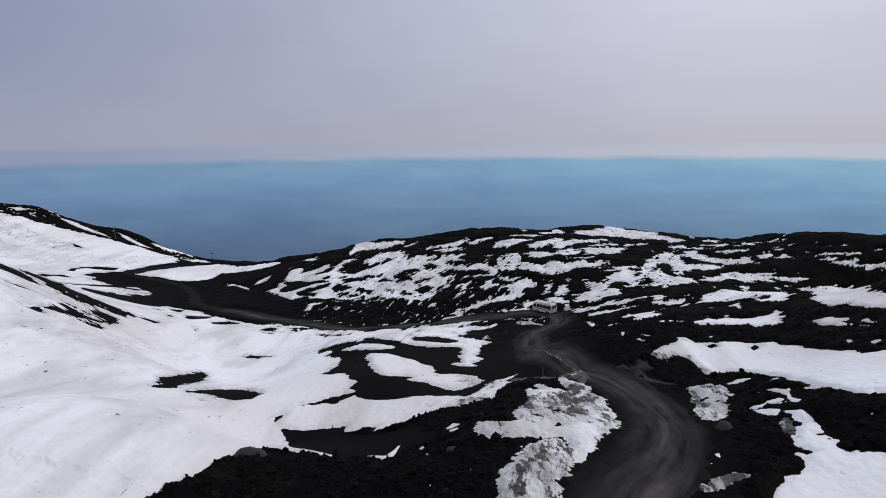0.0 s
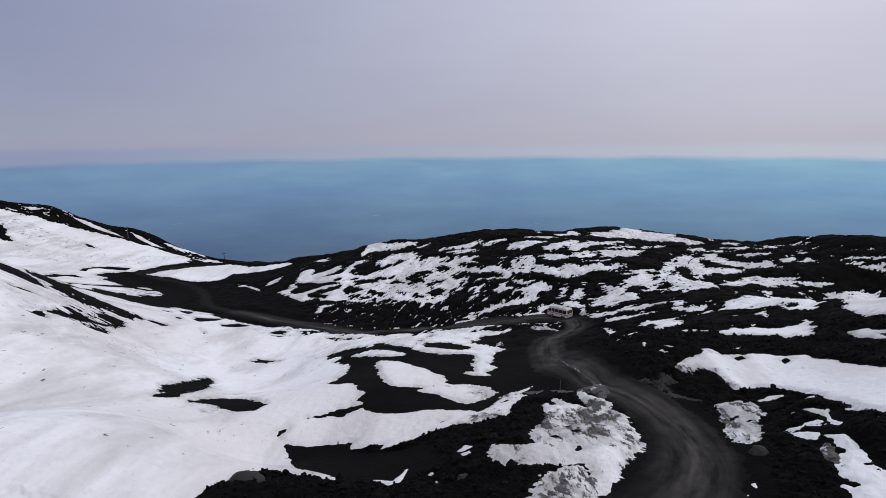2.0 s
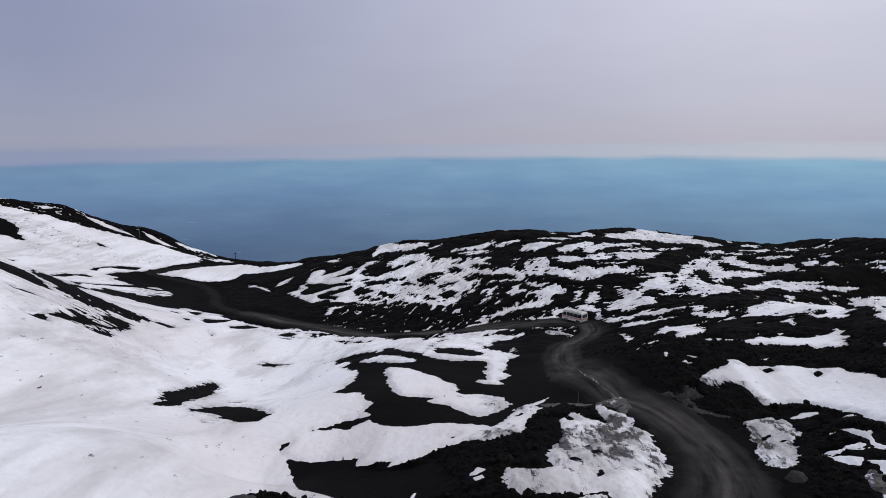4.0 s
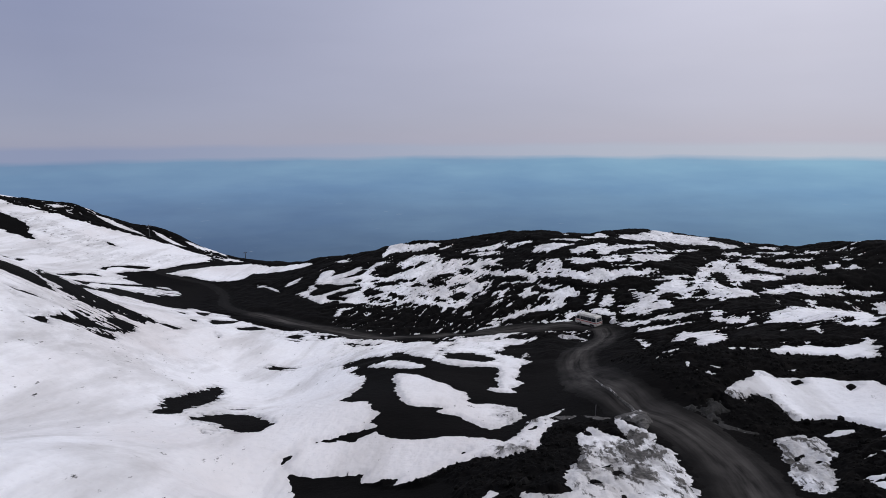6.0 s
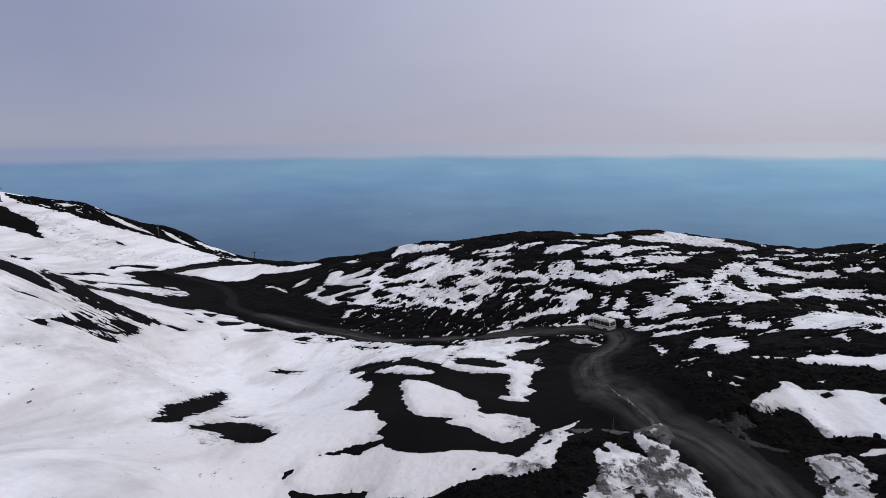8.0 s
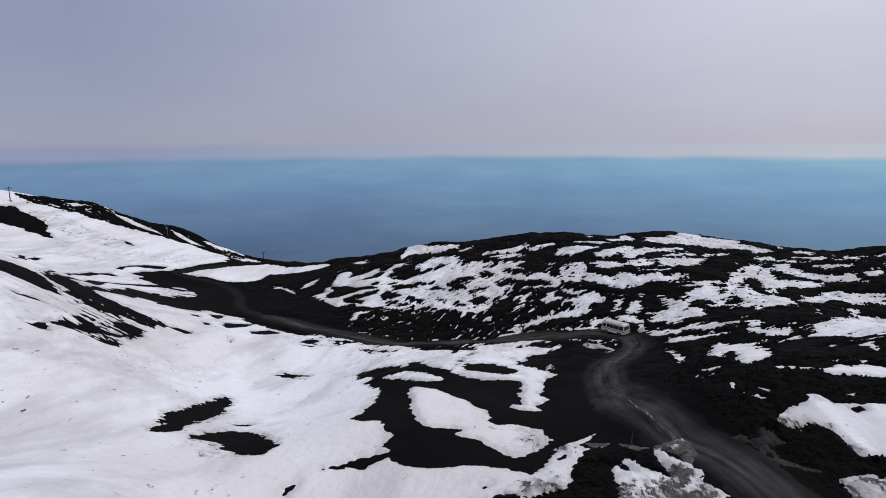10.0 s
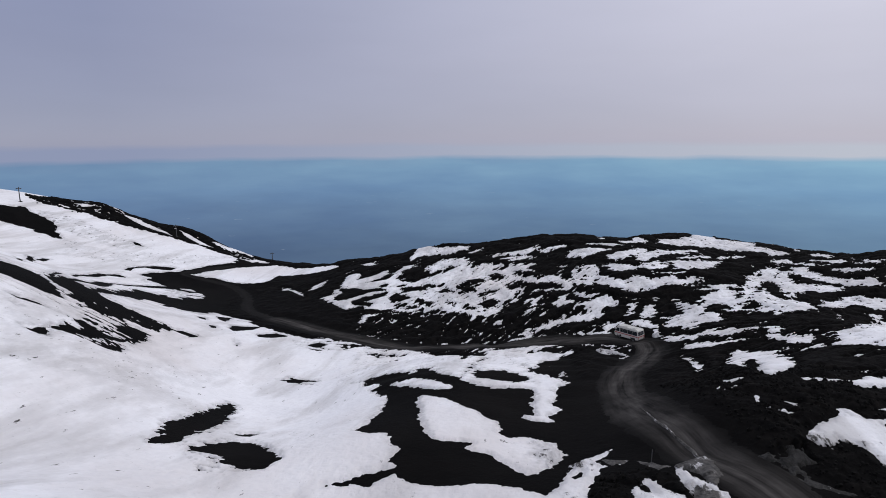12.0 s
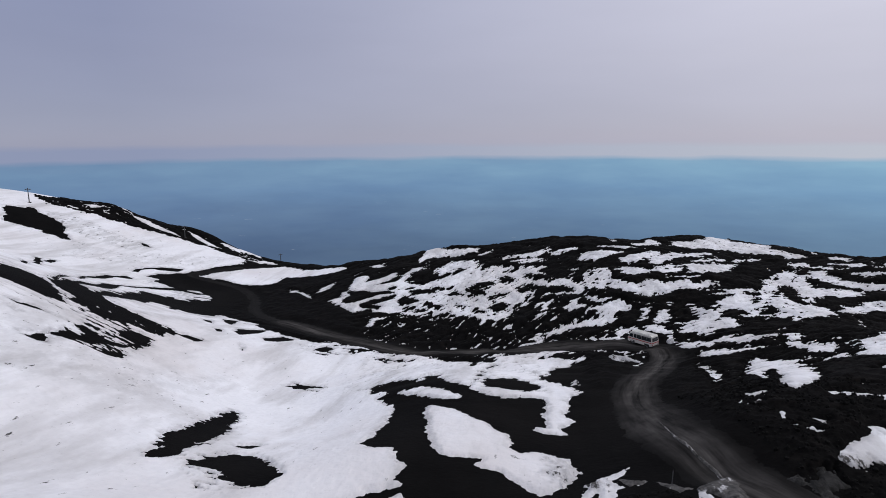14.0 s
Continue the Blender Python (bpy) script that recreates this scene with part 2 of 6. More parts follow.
def land(x, y):
    """Height of the bare land without its rubble."""
    z = TILT[0] + TILT[1] * x + TILT[2] * y
    for far, width, heights in SWELLS_NEAR + SWELLS_FAR:
        for bearing, h in zip(np.radians(np.linspace(-46, 46, len(heights))), heights):
            z = z + h * np.exp(-((x - far * np.sin(bearing)) ** 2 + (y - far * np.cos(bearing)) ** 2) / (2 * width * width))
    for kx, ky, h in KNOBS:
        z = z + h * np.exp(-((x - kx) ** 2 + (y - ky) ** 2) / 41)
    return z - brow_drop(x, y)


# low knolls and dips beside the track: place, radius, height
KNOLLS = (
    (-16.8, 46.3, 2.5, -1.75),
    (4.5, 29.6, 2.5, 0.83),
    (49.2, 97.1, 2.5, -1.20),
    (15.2, 63.0, 2.5, -1.13),
    (19.8, 89.2, 6.0, -1.18),
    (1.3, 39.9, 2.5, 0.49),
    (26.0, 41.8, 2.5, -0.40),
)


def relief(x, y):
    """Height of the land with its knolls and the hummocks of the older flows under the snow."""
    z = land(x, y) + smooth(70, 130, np.hypot(x, y)) * smooth(-60, -20, x) * (1.4 * fbm(x / 26, y / 18, 2, 141) + 0.8 * fbm(x / 9, y / 6, 2, 143))
    for kx, ky, kr, kh in KNOLLS:
        z = z + kh * np.exp(-((x - kx) ** 2 + (y - ky) ** 2) / (2 * kr * kr))
    return z


def inside(x, y, outline):
    """Signed distance to a closed outline, positive inside."""
    px, py = np.array(outline, float).T
    best, wind = np.full(x.shape, 1e9), np.zeros(x.shape, bool)
    for ax, ay, bx, by in zip(px, py, np.roll(px, -1), np.roll(py, -1)):
        dx, dy = bx - ax, by - ay
        s = np.clip(((x - ax) * dx + (y - ay) * dy) / (dx * dx + dy * dy + 1e-9), 0, 1)
        best = np.minimum(best, (x - ax - s * dx) ** 2 + (y - ay - s * dy) ** 2)
        if ay != by:
            wind ^= ((ay > y) != (by > y)) & (x < dx * (y - ay) / dy + ax)
    return np.sqrt(best) * np.where(wind, 1, -1)


# ---- what covers the land: outlines in plan, laid one over another ----
COVERS, LATE, ASH, TRACKS = [], [], [], []


def snow(outline, edge=0.5, dirt=0.0, name="", late=0, label="patch of old spring snow between black lava"):
    (LATE if late else COVERS).append(("snow", outline, edge, dirt, (name, label) if name else ""))


def bare(outline, edge=0.5):
    COVERS.append(("bare", outline, edge, 0, ""))


def mix(outline, cover=0.0, soft=3.0, turn=None, long=13.0, wide=3.6, seed=5, name=""):
    COVERS.append(("mix", outline, (cover, soft, turn, long, wide, seed), 0, name))


def ash(outline, soft=1.5):
    ASH.append((outline, soft))


def dirty(outline, amount=0.8):
    COVERS.append(("dirty", outline, 0.4, amount, ""))


def track(line, half=3.0, dust=1.0):
    TRACKS.append((line, half, dust))


mix([(19.3, 81.4), (35.1, 114.7), (41.4, 101.9), (42.7, 94.7), (49.9, 85.4), (54.2, 61.5), (34.6, 32.7), (24.1, 32.1), (25.7, 41.3), (25.9, 57.7), (20.8, 61.5)], cover=-0.57, soft=1.5, long=3.5, wide=1.3, turn=5)
mix([(119.1, 196.8), (127.6, 188.1), (137.1, 185.8), (150.1, 179.8), (39.5, 45.5), (40.3, 57.4), (46.4, 73.0), (100.1, 162.2)], cover=-0.75, soft=2, long=12.0, wide=2.2)
mix([(-75.3, 196.8), (-82.3, 242.4), (-45.8, 226.6), (-20.5, 234.1), (23.4, 238.1), (83.1, 262.1), (108.4, 220.3), (125.0, 197.8), (42.7, 71.6), (28.8, 75.4), (30.3, 113.1), (26.9, 126.9), (20.5, 141.7), (6.2, 141.6), (-9.4, 137.6), (-34.2, 142.5), (-49.0, 154.3)], cover=-0.62, soft=3, long=12.0, wide=2.2)
snow([(-50.9, 211.6), (-48.1, 211.9), (-44.3, 206.1), (-46.8, 204.7), (-49.7, 207.5)], edge=0.3)
snow([(-51.7, 190.0), (-52.0, 196.7), (-49.2, 196.8), (-46.9, 193.7), (-47.1, 188.5), (-43.8, 190.3), (-41.0, 194.2), (-38.5, 196.5), (-38.5, 190.9), (-39.7, 188.2), (-42.4, 185.6), (-45.9, 183.8), (-48.4, 183.2), (-51.0, 182.9)], edge=0.4)
snow([(-52.3, 181.1), (-48.4, 183.2), (-44.2, 184.3), (-40.0, 185.4), (-36.9, 187.4), (-35.3, 193.7), (-33.9, 198.3), (-30.9, 201.2), (-31.6, 194.0), (-34.3, 188.3), (-32.7, 184.2), (-28.0, 182.1), (-26.6, 184.8), (-24.1, 185.5), (-20.9, 188.1), (-18.4, 190.1), (-16.9, 194.2), (-13.4, 201.8), (-10.1, 153.0), (-15.8, 156.4), (-19.8, 158.1), (-23.1, 160.1), (-25.9, 158.7), (-31.1, 162.3), (-35.7, 161.5), (-39.6, 164.8), (-43.5, 161.6), (-46.6, 164.2), (-48.9, 168.3), (-53.7, 173.2), (-52.4, 175.6), (-50.4, 177.4)], edge=0.6)
bare([(-37.9, 181.4), (-36.4, 182.5), (-34.8, 179.4), (-32.9, 180.6), (-30.9, 180.7), (-32.7, 179.3), (-37.9, 179.5)], edge=0.4)
bare([(-50.6, 181.4), (-46.0, 180.5), (-42.9, 178.9), (-38.6, 179.0), (-35.8, 177.5), (-40.5, 175.8), (-42.9, 171.9), (-45.0, 170.2), (-47.9, 169.5), (-49.8, 173.8), (-48.6, 177.2)], edge=0.4)
bare([(-42.8, 168.1), (-41.2, 171.6), (-36.8, 174.5), (-34.6, 175.9), (-34.8, 172.6), (-37.5, 170.0), (-40.3, 168.0), (-36.9, 166.9), (-37.7, 165.0), (-41.4, 165.8)], edge=0.4)
bare([(-33.1, 170.8), (-31.6, 173.1), (-29.0, 172.5), (-27.8, 170.3), (-29.6, 166.5), (-32.1, 167.0)], edge=0.4)
bare([(-31.7, 178.4), (-25.8, 179.0), (-19.1, 180.0), (-19.3, 178.6), (-25.5, 176.9), (-29.8, 174.5)], edge=0.3)
bare([(-25.0, 168.2), (-22.5, 167.0), (-19.8, 164.7), (-21.2, 163.1), (-24.5, 164.8)], edge=0.4)
bare([(-20.5, 172.7), (-17.9, 176.7), (-16.7, 173.2), (-19.0, 171.1)], edge=0.3)
bare([(-15.9, 164.8), (-12.9, 165.9), (-10.8, 162.5), (-13.2, 160.6), (-15.4, 162.7)], edge=0.3)
bare([(-16.1, 178.8), (-14.1, 181.3), (-12.2, 182.7), (-11.7, 175.9), (-14.5, 175.6)], edge=0.4)
bare([(-30.8, 164.5), (-27.0, 165.4), (-23.3, 161.7), (-18.6, 160.5), (-13.7, 157.1), (-10.3, 155.1), (-10.1, 153.0), (-16.8, 158.1), (-23.1, 160.3)], edge=0.3)
bare([(-33.8, 193.5), (-30.2, 196.4), (-26.5, 199.6), (-23.3, 201.0), (-23.5, 190.8), (-20.9, 188.7), (-24.3, 187.3), (-27.7, 186.2), (-32.2, 186.6)], edge=0.4)
snow([(-34.4, 233.4), (-25.5, 220.3), (-19.1, 219.0), (-14.2, 222.2), (-14.7, 214.0), (-19.5, 212.2), (-23.6, 212.4), (-27.5, 211.4), (-30.4, 210.9), (-32.3, 210.3), (-33.6, 206.1), (-34.2, 211.8), (-33.5, 217.6)], edge=0.4, name='snow_patch')
snow([(-27.0, 193.8), (-24.2, 201.2), (-21.7, 204.7), (-17.8, 204.2), (-14.8, 201.9), (-16.3, 196.9), (-18.7, 193.0), (-21.0, 189.8), (-23.5, 188.0), (-25.2, 190.2)], edge=0.3)
snow([(-37.8, 152.5), (-37.2, 158.1), (-34.3, 158.9), (-30.7, 159.9), (-28.1, 158.1), (-31.5, 156.4), (-35.7, 156.3), (-36.2, 151.1)], edge=0.3)
snow([(-20.2, 155.8), (-17.8, 153.9), (-13.9, 151.6), (-9.9, 150.0), (-14.6, 151.2), (-18.5, 153.5)], edge=0.2)
snow([(-23.2, 142.5), (-22.8, 148.7), (-22.1, 150.7), (-21.9, 146.1), (-22.7, 142.6)], edge=0.3)
snow([(-18.9, 140.6), (-17.4, 144.6), (-17.3, 140.9)], edge=0.3)
snow([(-16.4, 145.5), (-16.0, 151.2), (-15.9, 147.6)], edge=0.3)
snow([(-72.6, 192.1), (-68.3, 188.4), (-62.6, 182.5), (-59.1, 176.4), (-59.9, 172.3), (-63.9, 176.4), (-66.9, 178.7)], edge=0.5, name='snow_patch')
snow([(-61.2, 183.8), (-61.6, 190.5), (-59.7, 193.4), (-58.4, 195.5), (-58.2, 188.5), (-59.5, 184.2)], edge=0.4)
snow([(-14.5, 211.2), (-11.7, 214.0), (-9.5, 215.9), (-10.5, 211.5), (-13.4, 209.5)], edge=0.3)
snow([(-7.1, 203.5), (-4.4, 204.7), (-0.6, 206.3), (3.2, 206.7), (7.1, 208.2), (9.4, 209.1), (7.9, 205.1), (3.1, 202.5), (-1.6, 203.7), (-4.4, 201.1)], edge=0.4)
snow([(-2.5, 198.1), (1.3, 202.2), (5.9, 201.7), (7.7, 198.5), (4.9, 197.7), (0.3, 197.5)], edge=0.3)
snow([(8.9, 205.3), (12.8, 208.7), (16.7, 208.6), (18.5, 207.4), (14.5, 204.8), (9.8, 204.1)], edge=0.4)
snow([(17.8, 199.4), (20.8, 202.6), (24.6, 203.4), (28.8, 200.6), (31.4, 199.9), (27.1, 195.2), (24.0, 191.5), (21.3, 190.4), (18.0, 192.0), (16.9, 193.4)], edge=0.4)
snow([(24.2, 207.6), (29.8, 207.7), (34.2, 205.7), (36.8, 202.9), (31.0, 203.4)], edge=0.2)
snow([(32.0, 235.6), (32.0, 219.6), (29.5, 212.1)], edge=0.3)
snow([(26.9, 187.2), (29.3, 192.1), (35.5, 197.7), (42.2, 202.0), (40.8, 195.5), (33.2, 184.8), (31.2, 182.9), (28.2, 184.9)], edge=0.4)
snow([(26.0, 180.8), (28.0, 183.3), (30.6, 179.1), (33.4, 177.2), (37.3, 178.9), (36.7, 176.0), (33.1, 175.2), (29.6, 173.6), (27.6, 175.7)], edge=0.4)
snow([(-18.0, 201.5), (-14.9, 203.0), (-12.6, 197.8), (-9.7, 194.6), (-7.0, 195.7), (-4.2, 193.7), (-0.6, 193.4), (3.0, 193.6), (7.4, 191.8), (4.7, 188.7), (6.3, 184.6), (3.7, 183.8), (2.1, 187.8), (-0.5, 184.1), (2.8, 181.1), (6.1, 178.8), (7.7, 177.4), (11.1, 179.5), (14.0, 186.2), (16.6, 186.5), (14.6, 182.2), (11.9, 179.5), (13.3, 176.0), (15.5, 173.5), (16.7, 169.9), (15.8, 168.1), (13.0, 171.8), (7.6, 174.3), (4.4, 177.4), (1.1, 178.3), (-1.3, 175.6), (1.1, 176.4), (4.3, 174.2), (1.9, 168.9), (-0.5, 164.5), (-2.2, 159.8), (-3.3, 152.9), (-6.8, 152.9), (-10.5, 153.2), (-13.8, 154.7)], edge=0.6)
bare([(-14.8, 175.6), (-13.1, 179.3), (-9.9, 182.1), (-7.1, 183.8), (-8.0, 179.1), (-10.4, 175.5), (-9.4, 173.1), (-11.8, 172.1), (-13.4, 172.0)], edge=0.4)
bare([(-6.5, 183.6), (-4.4, 187.1), (-1.9, 185.1), (-1.7, 181.5), (-4.2, 180.8), (-6.0, 181.5)], edge=0.3)
bare([(-8.5, 170.8), (-6.2, 173.6), (-3.7, 172.6), (-6.0, 169.9), (-8.0, 167.9)], edge=0.3)
bare([(-12.7, 194.1), (-10.9, 200.4), (-10.0, 194.6), (-11.7, 192.0)], edge=0.3)
bare([(-5.0, 191.5), (-0.6, 193.1), (1.6, 192.9), (-1.5, 191.9), (-4.1, 190.5)], edge=0.3)
bare([(7.7, 178.8), (10.5, 183.4), (13.1, 184.4), (14.3, 182.5), (11.9, 179.5), (8.5, 177.7)], edge=0.3)
bare([(-12.1, 160.0), (-10.2, 160.7), (-8.2, 160.5), (-8.6, 158.5), (-11.1, 158.4)], edge=0.3)
bare([(-8.1, 162.6), (-5.9, 166.2), (-3.6, 166.5), (-2.3, 164.5), (-4.2, 161.7), (-6.7, 160.5)], edge=0.4)
bare([(-1.8, 176.9), (1.5, 178.6), (6.0, 174.5), (2.7, 174.4), (-0.5, 171.7)], edge=0.3)
mix([(16.8, 179.3), (18.8, 183.3), (22.2, 183.8), (24.7, 177.7), (23.5, 171.3), (22.6, 169.8), (21.0, 166.7), (17.3, 168.1), (16.5, 172.9)], cover=0.25, soft=0.6, long=4, wide=1.2, turn=8)
snow([(23.6, 174.9), (25.2, 169.8), (28.8, 168.4), (32.0, 169.5), (34.6, 171.1), (35.9, 169.6), (39.5, 169.0), (42.0, 170.1), (42.4, 168.3), (45.6, 169.1), (48.3, 169.1), (48.9, 167.5), (46.2, 165.8), (40.9, 162.6), (36.7, 163.0), (32.9, 162.6), (30.7, 162.2), (27.7, 162.0), (25.3, 165.1), (23.3, 167.0), (20.4, 168.1), (22.6, 170.3)], edge=0.5)
snow([(2.4, 151.2), (3.9, 154.0), (6.3, 162.0), (6.6, 163.1), (5.3, 155.1), (4.1, 151.8)], edge=0.3)
snow([(0.3, 164.5), (2.3, 169.2), (3.1, 168.4), (1.8, 165.1), (-0.4, 161.8)], edge=0.3)
snow([(7.1, 146.9), (9.3, 149.4), (11.5, 150.9), (14.3, 152.0), (18.4, 151.0), (17.9, 153.3), (16.1, 155.8), (16.7, 157.9), (19.3, 159.0), (21.5, 159.1), (23.6, 158.6), (26.2, 157.1), (23.7, 154.3), (21.1, 151.0), (20.0, 148.1), (17.9, 147.2), (13.4, 149.0), (10.4, 145.8), (7.7, 144.5), (4.9, 143.2), (3.7, 144.8)], edge=0.6)
bare([(10.7, 150.1), (15.1, 152.9), (18.3, 151.3), (15.0, 151.7), (12.1, 150.8)], edge=0.2)
snow([(10.5, 157.5), (12.3, 163.0), (14.8, 165.9), (13.7, 161.8), (14.8, 157.3), (11.8, 156.3)], edge=0.3)
snow([(16.3, 165.6), (18.9, 161.5), (21.6, 160.3), (19.4, 159.6), (16.6, 161.4)], edge=0.3)
snow([(6.6, 168.8), (9.7, 169.4), (12.9, 170.0), (16.5, 167.0), (13.5, 167.9), (9.6, 167.6)], edge=0.3)
snow([(26.0, 147.9), (27.8, 154.0), (29.5, 154.3), (28.8, 152.1), (26.7, 147.7)], edge=0.3)
snow([(28.9, 147.8), (30.1, 151.6), (32.6, 153.7), (33.4, 151.2), (31.8, 146.9), (29.7, 146.1)], edge=0.4, name='snow_patch')
snow([(19.4, 143.0), (21.7, 145.9), (22.8, 144.1), (24.3, 145.3), (25.3, 143.5), (23.3, 143.2), (20.6, 142.2)], edge=0.4)
snow([(1.9, 142.2), (4.4, 145.6), (5.6, 144.0), (3.6, 141.6)], edge=0.3)
snow([(-2.3, 147.2), (-0.4, 141.3), (-1.4, 143.2)], edge=0.3)
snow([(25.0, 142.2), (27.0, 145.8), (29.6, 145.5), (31.4, 139.4), (29.3, 135.4), (29.4, 138.9), (27.5, 141.9)], edge=0.4)
snow([(47.7, 214.2), (52.7, 233.3), (57.2, 234.7), (61.8, 236.1), (67.4, 244.4), (75.0, 262.9), (79.6, 262.4), (78.9, 249.6), (80.5, 241.2), (93.1, 263.7), (91.8, 249.4), (86.2, 233.4), (89.4, 225.9), (92.9, 220.1), (88.3, 218.3), (83.7, 221.6), (77.3, 220.0), (72.4, 220.2), (69.5, 223.3), (63.8, 221.0), (60.0, 221.6), (52.7, 216.7)], edge=0.4, name='snow_patch')
snow([(34.6, 208.0), (42.1, 227.8), (45.8, 239.1), (46.3, 230.9), (49.3, 227.5), (42.7, 210.7), (38.1, 206.6)], edge=0.3)
snow([(36.1, 191.4), (40.8, 197.1), (45.1, 204.3), (49.9, 205.1), (56.8, 210.2), (61.7, 212.6), (54.6, 202.0), (49.1, 201.9), (43.1, 191.8), (37.8, 182.9), (34.5, 181.0)], edge=0.4)
snow([(33.7, 176.1), (37.2, 180.1), (39.6, 183.8), (42.9, 183.5), (47.5, 188.8), (51.3, 190.0), (55.2, 191.8), (58.4, 193.8), (64.3, 201.0), (59.1, 190.3), (53.4, 182.9), (46.8, 174.0), (42.5, 175.4), (38.5, 174.8)], edge=0.4)
bare([(42.3, 181.0), (44.5, 183.6), (44.1, 176.6), (41.8, 175.6)], edge=0.2)
snow([(46.3, 190.7), (53.0, 199.5), (58.1, 201.6), (62.9, 205.3), (58.8, 198.0), (52.0, 192.7)], edge=0.3)
snow([(63.3, 203.5), (69.0, 209.8), (74.5, 212.1), (71.3, 208.4), (64.0, 203.0)], edge=0.2)
snow([(43.8, 160.0), (47.2, 161.7), (50.5, 165.6), (54.5, 166.6), (55.9, 166.1), (52.8, 161.3), (53.7, 159.8), (51.6, 152.4), (51.8, 148.6), (50.6, 147.0), (49.8, 148.4), (49.7, 146.1), (51.7, 144.6), (50.2, 142.2), (47.2, 142.6), (44.7, 142.3), (41.9, 136.7), (38.6, 136.5), (36.0, 133.7), (34.8, 138.1), (31.3, 139.1), (34.2, 144.8), (37.9, 147.9), (38.5, 152.6), (37.4, 154.7), (38.5, 155.5), (40.5, 150.3), (44.0, 155.4), (46.7, 157.5), (48.3, 160.5)], edge=0.6, name='snow_patch')
bare([(43.2, 148.2), (45.4, 149.0), (47.1, 148.1), (47.3, 145.8), (44.7, 142.6), (42.1, 144.4), (42.0, 146.9)], edge=0.4)
bare([(33.7, 146.6), (35.1, 149.8), (37.1, 149.7), (37.2, 146.2), (35.3, 144.9)], edge=0.4)
bare([(42.0, 150.8), (44.7, 153.1), (42.3, 149.6)], edge=0.2)
snow([(33.9, 156.7), (36.2, 157.8), (34.3, 155.5)], edge=0.2)
mix([(57.0, 165.6), (64.7, 182.4), (68.8, 186.9), (75.7, 196.1), (77.1, 193.1), (74.0, 179.6), (72.1, 171.4), (65.4, 155.9), (58.3, 139.4), (54.1, 138.0), (52.0, 140.4), (52.7, 144.6), (52.0, 147.4), (52.1, 152.3)], cover=0.38, soft=0.8, long=4, wide=1.6, turn=10)
bare([(51.6, 148.7), (53.4, 149.4), (53.4, 145.8), (52.5, 145.0), (51.3, 146.2)], edge=0.3)
bare([(63.1, 169.5), (68.2, 177.6), (68.5, 172.9), (64.8, 159.5), (62.1, 154.5), (60.7, 156.3), (62.0, 164.7)], edge=0.3)
snow([(80.3, 207.6), (84.5, 208.9), (87.3, 206.1), (85.7, 204.0), (78.8, 197.4), (79.4, 202.3)], edge=0.2)
snow([(91.4, 225.8), (94.3, 222.3), (90.0, 217.8), (88.6, 219.0)], edge=0.2)
snow([(107.2, 257.1), (103.9, 237.7), (97.0, 224.2), (96.7, 226.8)], edge=0.2)
snow([(97.1, 216.7), (100.7, 216.4), (100.2, 207.7), (94.9, 202.3), (96.0, 212.2)], edge=0.2)
snow([(90.1, 203.3), (93.9, 200.2), (96.6, 197.0), (93.6, 184.9), (92.7, 192.7), (91.4, 200.5)], edge=0.2)
snow([(100.2, 199.2), (96.9, 188.3), (99.7, 187.4), (101.6, 187.5), (98.0, 184.3), (95.4, 185.4)], edge=0.2)
snow([(79.9, 198.0), (87.3, 202.8), (87.5, 192.1), (82.9, 196.8)], edge=0.2)
snow([(86.8, 183.8), (90.1, 182.5), (96.2, 180.7), (93.5, 178.7), (89.4, 179.6), (87.5, 182.0), (86.8, 182.0)], edge=0.3)
snow([(78.7, 188.6), (81.6, 191.9), (85.0, 192.0), (81.7, 184.7), (82.3, 180.7), (83.9, 177.6), (86.5, 175.2), (89.6, 173.9), (92.9, 175.1), (91.9, 172.0), (91.2, 168.6), (92.9, 166.5), (92.8, 165.9), (89.0, 167.1), (86.7, 170.8), (83.9, 172.6), (81.9, 174.8), (78.4, 177.3), (76.6, 180.2)], edge=0.4, name='snow_patch')
snow([(75.6, 187.4), (73.9, 178.7), (74.2, 174.7), (74.7, 170.6), (78.7, 172.9), (81.5, 172.3), (84.7, 169.8), (79.8, 164.5), (74.7, 164.1), (69.6, 162.3), (65.6, 158.1), (64.6, 161.2)], edge=0.4)
snow([(95.2, 174.7), (99.0, 175.0), (98.5, 171.3), (94.9, 170.2), (94.3, 172.2)], edge=0.3)
snow([(97.8, 170.2), (101.8, 172.1), (102.8, 171.4), (105.0, 170.6), (101.8, 169.5), (98.0, 169.2)], edge=0.3)
snow([(105.3, 185.4), (108.7, 184.7), (106.7, 184.6)], edge=0.2)
snow([(101.4, 178.5), (104.1, 177.5), (102.5, 177.2)], edge=0.2)
snow([(65.9, 146.7), (71.5, 155.6), (74.8, 156.9), (78.8, 160.8), (82.2, 162.2), (84.5, 161.2), (86.9, 160.4), (90.1, 161.2), (93.8, 161.7), (91.7, 159.2), (94.6, 159.4), (97.5, 159.7), (100.9, 158.9), (100.3, 157.9), (98.0, 158.2), (93.4, 157.4), (90.8, 157.5), (87.0, 155.6), (82.1, 152.7), (78.7, 152.7), (75.5, 153.0), (69.9, 148.3)], edge=0.5, name='snow_patch')
snow([(61.6, 153.9), (64.1, 154.4), (65.6, 153.2), (65.0, 147.4), (63.8, 142.7), (60.6, 140.5), (56.8, 138.9), (55.9, 140.1)], edge=0.4)
snow([(68.5, 144.6), (64.4, 135.6), (63.6, 132.6)], edge=0.2)
